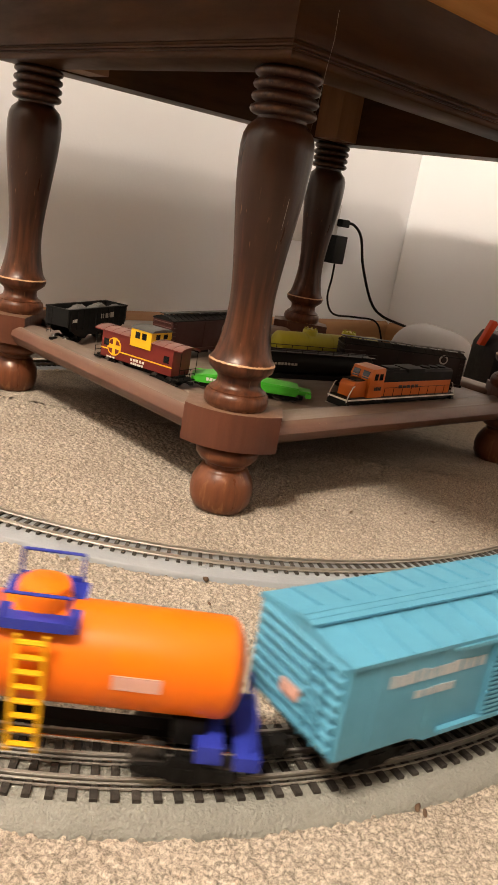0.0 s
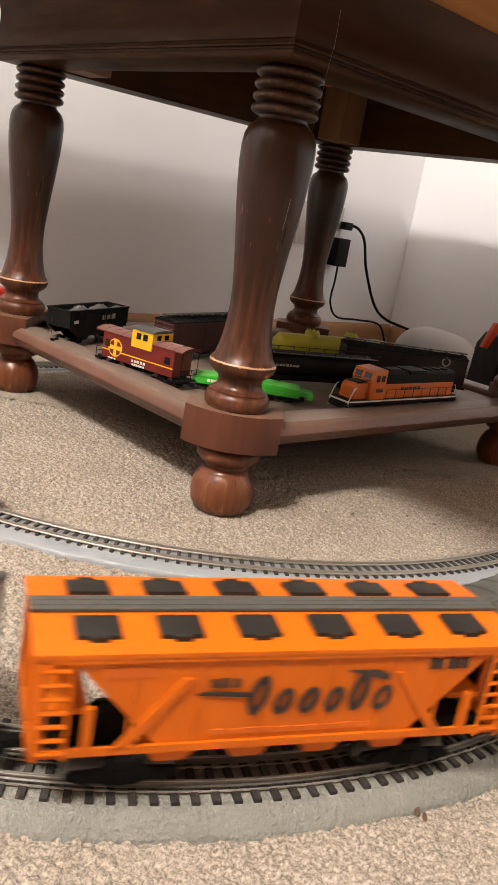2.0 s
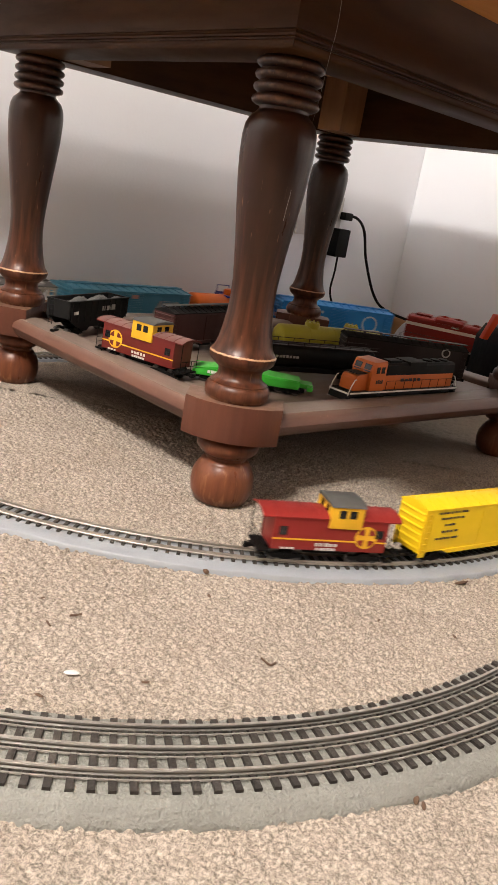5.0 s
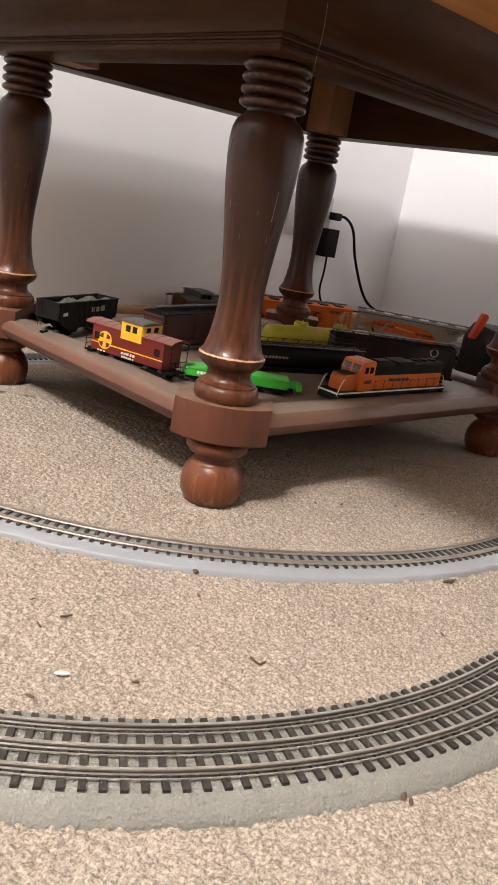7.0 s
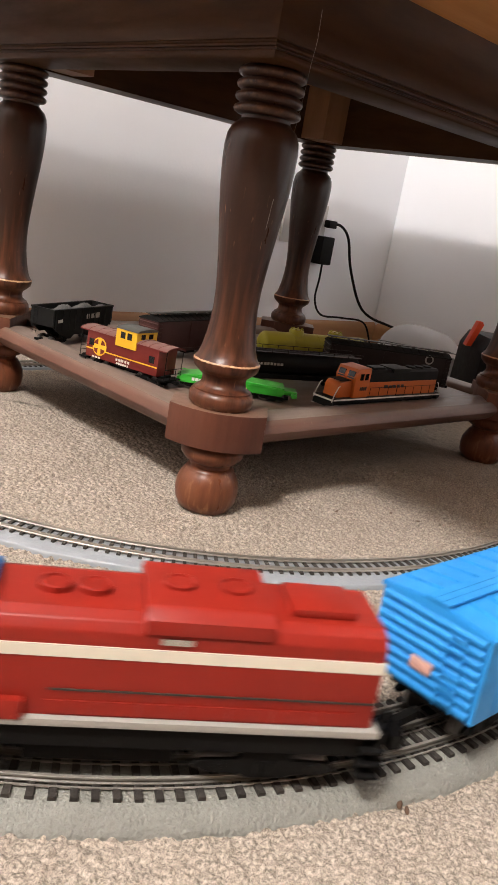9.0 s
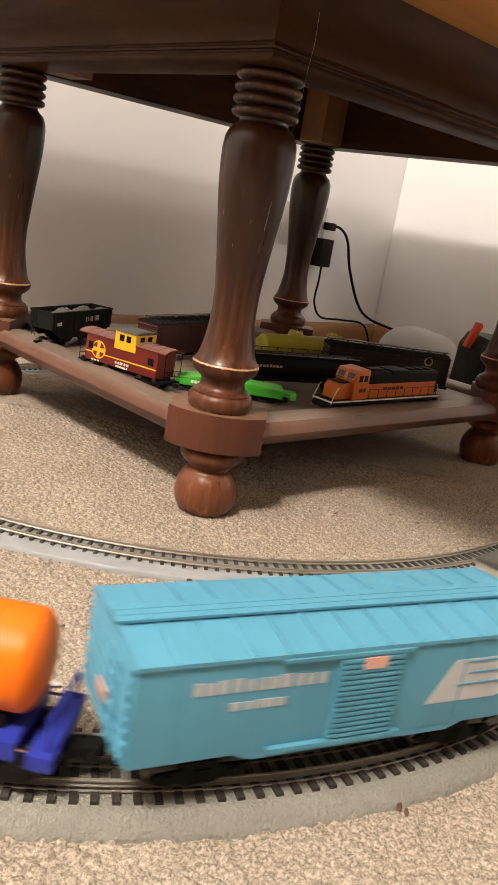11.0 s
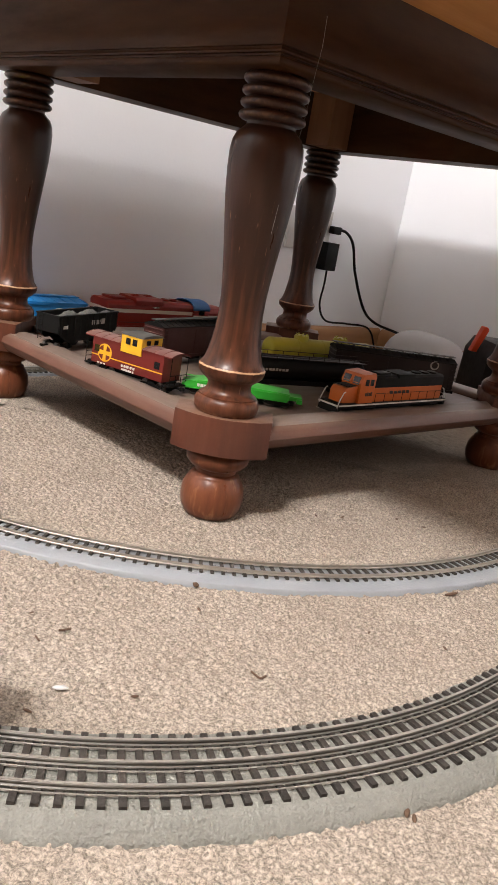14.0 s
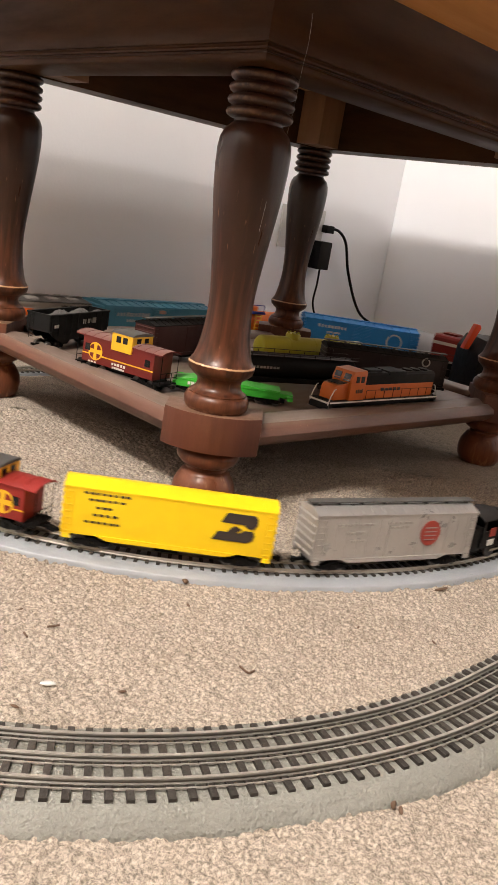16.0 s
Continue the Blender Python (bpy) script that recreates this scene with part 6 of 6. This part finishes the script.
# ---------------------------------------------------------------- what stands on the shelf
def stand(ob, u, v, turn, scale=1.0):
    """Put a model on the shelf, headed at an angle from U."""
    p = at(u, v, SHELF - 0.0075)
    ob.matrix_world = pose(p.x, p.y, p.z, 0, 0, DEG_U + turn) @ Matrix.Scale(scale, 4)
    return ob


stand(diesel_small(), 0.270, 0.0225, 180)
stand(caboose_small("caboose", "dusty dark red caboose with a yellow cupola, on the shelf", M_CABRED2, "models on the shelf", -1), 0.020, 0.170, 104, 1.02)
stand(hopper_small(), 0.050, 0.335, 24)
stand(boxcar_small("boxcar", "dark brown boxcar with a pale cross emblem, on the shelf", M_BOXBROWN, M_DUSTBLACK, 0.150, mark_cross, True, "models on the shelf", 0.0470), 0.168, 0.262, 14)
stand(green_shell(), 0.100, 0.088, -42)
stand(tank_small(), 0.330, 0.188, -12)
stand(tank_dark(), 0.215, 0.110, -16)
stand(boxcar_small("boxcar", "blackish-brown boxcar with a small ring emblem, on the shelf", M_DARKBROWN, M_DUSTBLACK, 0.165, mark_ring, True, "models on the shelf", 0.0470), 0.375, 0.100, -32)


# ---------------------------------------------------------------- floor behind the table and wall fittings
def controller():
    p = at(0.775, 0.170)
    root = thing("train_controller", pose(p.x, p.y, 0, 0, 0, 8), "black controller box with a red-orange lever, on the carpet", "controller")
    bm = bmesh.new()
    prism(bm, [(-0.050, 0.0), (0.050, 0.0), (0.046, 0.128), (0.040, 0.134), (-0.034, 0.134), (-0.046, 0.112)], "y", -0.055, 0.055, 0.003)
    part("case", bm, M_BLACK, root)
    bm = bmesh.new()
    prism(bm, [(-0.058, 0.112), (-0.048, 0.112), (-0.034, 0.150), (-0.037, 0.155), (-0.044, 0.155)], "y", -0.008, 0.008, 0.002)
    part("lever", bm, M_LEVER, root, "red-orange lever")
    bm = bmesh.new()
    rod(bm, (0.0, -0.055, 0.060), (0.0, -0.060, 0.060), 0.012, 20)
    rod(bm, (0.026, -0.055, 0.060), (0.026, -0.060, 0.060), 0.008, 20)
    part("knob", bm, M_PINK, root, "dull pink knobs")


controller()


def plastic_bundle():
    p = at(1.020, 0.480)
    bm = bmesh.new()
    prof = [(0.0, -0.004), (0.046, -0.004)]
    for k in range(1, 10):
        a = math.pi / 2 * k / 9
        prof.append((0.050 * math.cos(a) ** 0.7 if k < 9 else 0.0, 0.086 * math.sin(a)))
    lathe(bm, prof, 40)
    for v in bm.verts:
        v.co.x *= 2.3
        v.co.z *= 1 + 0.08 * noise.noise(v.co * 14)
    ob = solid("plastic_bag", bm, M_BAG, "rounded white plastic bag lying against the wall", "bag", "", 60, pose(p.x, p.y, 0, 0, 0, DEG_U - 90))


plastic_bundle()


def wall_power():
    # outlet plate, plug-in adapter and their cables on the back wall
    base = pose(LEG.x, LEG.y, 0, 0, 0, DEG_U)
    y = WALL_V
    root = thing("wall_outlet", base, "white outlet plate on the wall behind the table", "outlet")
    bm = bmesh.new()
    box(bm, 0.735, 0.864, y - 0.006, y - 0.0004, 0.215, 0.300, 0.002)
    part("plate", bm, M_PLATE, root)
    for x in (0.770, 0.840):
        for z in (0.238, 0.277):
            bm = bmesh.new()
            box(bm, x - 0.014, x + 0.014, y - 0.0075, y - 0.0055, z - 0.013, z + 0.013, 0.001)
            part("socket", bm, M_PLATE, root)
    root = thing("power_adapter", base, "black plug-in power adapter with a thin cable", "power adapter")
    bm = bmesh.new()
    box(bm, 0.832, 0.868, y - 0.036, y - 0.0078, 0.180, 0.238, 0.003)
    part("case", bm, M_BLACK, root)
    bm = bmesh.new()
    tube(bm, smooth_curve([(0.850, y - 0.028, 0.182), (0.848, y - 0.030, 0.150), (0.846, y - 0.030, 0.105), (0.880, y - 0.026, 0.072), (0.960, y - 0.020, 0.066), (1.030, y - 0.030, 0.058), (1.045, y - 0.05, 0.010)]), 0.0022)
    part("cable", bm, M_BLACK, root)
    root = thing("power_cable", base, "black cable with its plug hanging in a loop from the outlet", "cable")
    bm = bmesh.new()
    tube(bm, smooth_curve([(0.870, y - 0.012, 0.264), (0.895, y - 0.022, 0.264), (0.920, y - 0.028, 0.240), (0.948, y - 0.026, 0.180), (1.000, y - 0.026, 0.105), (1.052, y - 0.028, 0.072), (1.062, y - 0.10, 0.060), (1.058, y - 0.17, 0.040), (1.05, y - 0.22, 0.008)]), 0.0030)
    part("cable", bm, M_BLACK, root)
    bm = bmesh.new()
    box(bm, 0.856, 0.880, y - 0.024, y - 0.0078, 0.256, 0.272, 0.003)
    part("plug", bm, M_BLACK, root)


wall_power()


# ---------------------------------------------------------------- litter on the carpet
def crumb(x, y, size, turn, mat, name, label):
    bm = bmesh.new()
    bmesh.ops.create_icosphere(bm, subdivisions=2, radius=size)
    rnd = random.Random(int(x * 1e4))
    for v in bm.verts:
        v.co = Vector((v.co.x * 1.6, v.co.y * 0.7, v.co.z * 0.35)) * (1 + 0.35 * noise.noise(v.co * 260 + Vector((x * 50, y * 50, 0))))
    solid(name, bm, mat, label, "litter", "", 60, pose(x, y, size * 0.25 + 0.0026, rnd.uniform(-15, 15), rnd.uniform(-15, 15), turn))


def twig(points, r, label):
    bm = bmesh.new()
    tube(bm, smooth_curve(points, 5), r, 5)
    solid("twig", bm, M_LITTER, label, "litter", "", 60)


crumb(-0.0826, 0.4057, 0.0030, 20, M_PLATE, "paper_scrap", "tiny white paper scrap on the carpet")
for x, y, size in ((0.1838, 0.6267, 0.0034), (-0.0228, 0.5646, 0.0040), (-0.0164, 0.5264, 0.0016), (0.1587, 0.7904, 0.0016), (0.1851, 0.7791, 0.0016), (0.0746, 0.7594, 0.0014), (0.1011, 0.7675, 0.0016), (0.1611, 0.5324, 0.0018), (0.1065, 0.5365, 0.0012), (0.1088, 0.3519, 0.0022), (0.1121, 0.3486, 0.0018), (-0.1233, 0.4828, 0.0014), (-0.0408, 0.4104, 0.0014), (-0.0938, 0.3807, 0.0018), (0.1104, 0.8405, 0.0018)):
    crumb(x, y, size, x * 4000 % 180, M_LITTER, "crumb", "small dark crumb lying on the carpet")
twig([(0.0244, 0.4578, 0.003), (0.0275, 0.4542, 0.003), (0.0304, 0.4518, 0.003), (0.0339, 0.4555, 0.003)], 0.0007, "thin dry brown twig lying on the carpet")
twig([(-0.1007, 0.4666, 0.003), (-0.0969, 0.4687, 0.003), (-0.0938, 0.4713, 0.003)], 0.0007, "thin dry brown twig lying on the carpet")
twig([(-0.1121, 0.4553, 0.003), (-0.1086, 0.4508, 0.003)], 0.0007, "thin dry brown twig lying on the carpet")


def cobweb(points):
    bm = bmesh.new()
    tube(bm, smooth_curve(points, 4), 0.00012, 4)
    solid("cobweb", bm, M_SILLGREY, "thin pale cobweb thread hanging on the table", "cobweb", "", 60)


cobweb([(0.0017, 0.6689, 0.4216), (0.002, 0.6788, 0.4025), (0.0003, 0.6896, 0.3862), (-0.0027, 0.7311, 0.3507), (-0.0092, 0.7045, 0.3035), (-0.0132, 0.6957, 0.2602)])


# ---------------------------------------------------------------- trains on the tracks
turq = boxcar_large("boxcar", "turquoise boxcar with ribbed ends, a slatted door and a pale panel", M_TURQ, mark_turq)
blue = boxcar_large("boxcar", "bright blue boxcar with ribbed ends and a round emblem", M_BLUE, mark_blue)
tank = tank_car()
pale_hopper = hopper_large("covered_hopper", "pale grey covered hopper with white hatches and an orange streak", M_WHITEHOP, M_DKROOF, M_HATCH, M_DKROOF, mark_carrot)
orange_hopper = hopper_large("covered_hopper", "orange covered hopper with black roof hatches and dark lettering strokes", M_HOPORANGE, M_HOPORANGE, M_BLACKHATCH, M_DKROOF, mark_speed)
brown_caboose = caboose_large()
red_diesel = diesel_large()

steam = steam_small()
silver = boxcar_small("boxcar", "silver boxcar with a dark roof walk and a round red emblem", M_SILVER, M_SILVER, 0.1600, mark_silver, True, "small train", seams=True)
yellow = boxcar_small("boxcar", "bright yellow boxcar with a black stepped emblem", M_BRIGHTY, M_BRIGHTY, 0.1620, mark_yellow, False, "small train")
red_caboose = caboose_small("caboose", "red caboose with a yellow cupola and round emblem", M_CABRED, "small train")

track("large_track", "three-rail track on a grey-green painted roadbed strip", LOOP_O, (-0.0165, 0.0, 0.0165), (0.0126, Z_O), 0.0004, 0.00092, M_RAIL, M_RAILDARK,
      (-0.0278, 0.0395, 0.0108), M_ROAD_O, (0.0042, 0.0525, 0.0080, 0.0127), M_TIE, 0.0093, -0.50, 300, 0.0008, 0.0036, 0.012)
track("small_track", "two-rail track on a glossy blue-grey painted roadbed strip", LOOP_H, (-0.00825, 0.00825), (0.0072, Z_H), 0.0010, 0.0006, M_RAIL_B, M_RAIL_B,
      (-0.0140, 0.0300, 0.0056), M_ROAD_HO, (0.0030, 0.0255, 0.0050, 0.0072), M_TIE_HO, 0.0084, -0.60, 300)


# ---------------------------------------------------------------- movement
SURGE = ((0, 0), (0.5, 0.3), (1, 0.3), (1.5, -0.5), (2, 0.4), (2.5, 0.8), (3, 5.2), (3.15, 5.4), (3.8, 1.2), (5, 0), (8, 0.5), (8.5, 0.75), (9, 0.9), (11.5, 0.3), (12, 1.2), (12.5, 2.3),
         (13, 1.3), (13.5, 2.4), (14.0, 3.4), (14.7, 0.8), (16.1, 0))


def large_angle(t):
    """How far the front of the large train has come round, in degrees of its curve; one lap takes 10.78 s."""
    w = 2 * math.pi * t / 10.78
    swing = ((12.309, -15.304), (-2.730, -0.021), (-0.757, 0.427), (0.561, -0.349), (-0.708, 1.670), (0.274, -0.228))
    # the train surges a little, and not quite alike in each lap
    late = 0.0
    for (t0, a), (t1, b) in zip(SURGE, SURGE[1:]):
        if t0 <= t <= t1:
            f = (t - t0) / (t1 - t0)
            late = a + (b - a) * f * f * (3 - 2 * f)
    return late + 158.449 + 532.0 * t / 10.78 + sum(c * math.cos((k + 1) * w) + s * math.sin((k + 1) * w) for k, (c, s) in enumerate(swing))


def small_angle(t):
    """The same for the small train, which runs the other way round; one lap takes 12 s."""
    return 90.2 - 32.3 * (t - 2.5)


def on_track(loop, s, span, z, back):
    a, _ = loop.place(s + span)
    b, _ = loop.place(s - span)
    d = (b - a) if back else (a - b)
    c = (a + b) / 2
    return pose(c.x, c.y, z, 0, 0, math.degrees(math.atan2(d.y, d.x)))


def motions():
    start = 90 - DEG_U
    steps = [k * 0.1 for k in range(161)]
    for ob, behind, span in ((red_diesel, 15.65, 0.078), (blue, 52.4, 0.074), (tank, 83.8, 0.074), (turq, 114.2, 0.074), (pale_hopper, 147.6, 0.072),
                             (orange_hopper, 180.9, 0.072), (brown_caboose, 207.3, 0.040)):
        walk(ob, [(t, on_track(LOOP_O, R_O * radians(large_angle(t) - behind - start), span, Z_O, False)) for t in steps])
    for ob, behind, span in ((steam, 5.0, 0.013), (silver, 20.8, 0.057), (yellow, 43.6, 0.057), (red_caboose, 62.5, 0.033)):
        walk(ob, [(t, on_track(LOOP_H, R_H * radians(small_angle(t) + behind - start), span, Z_H, True)) for t in steps])


motions()
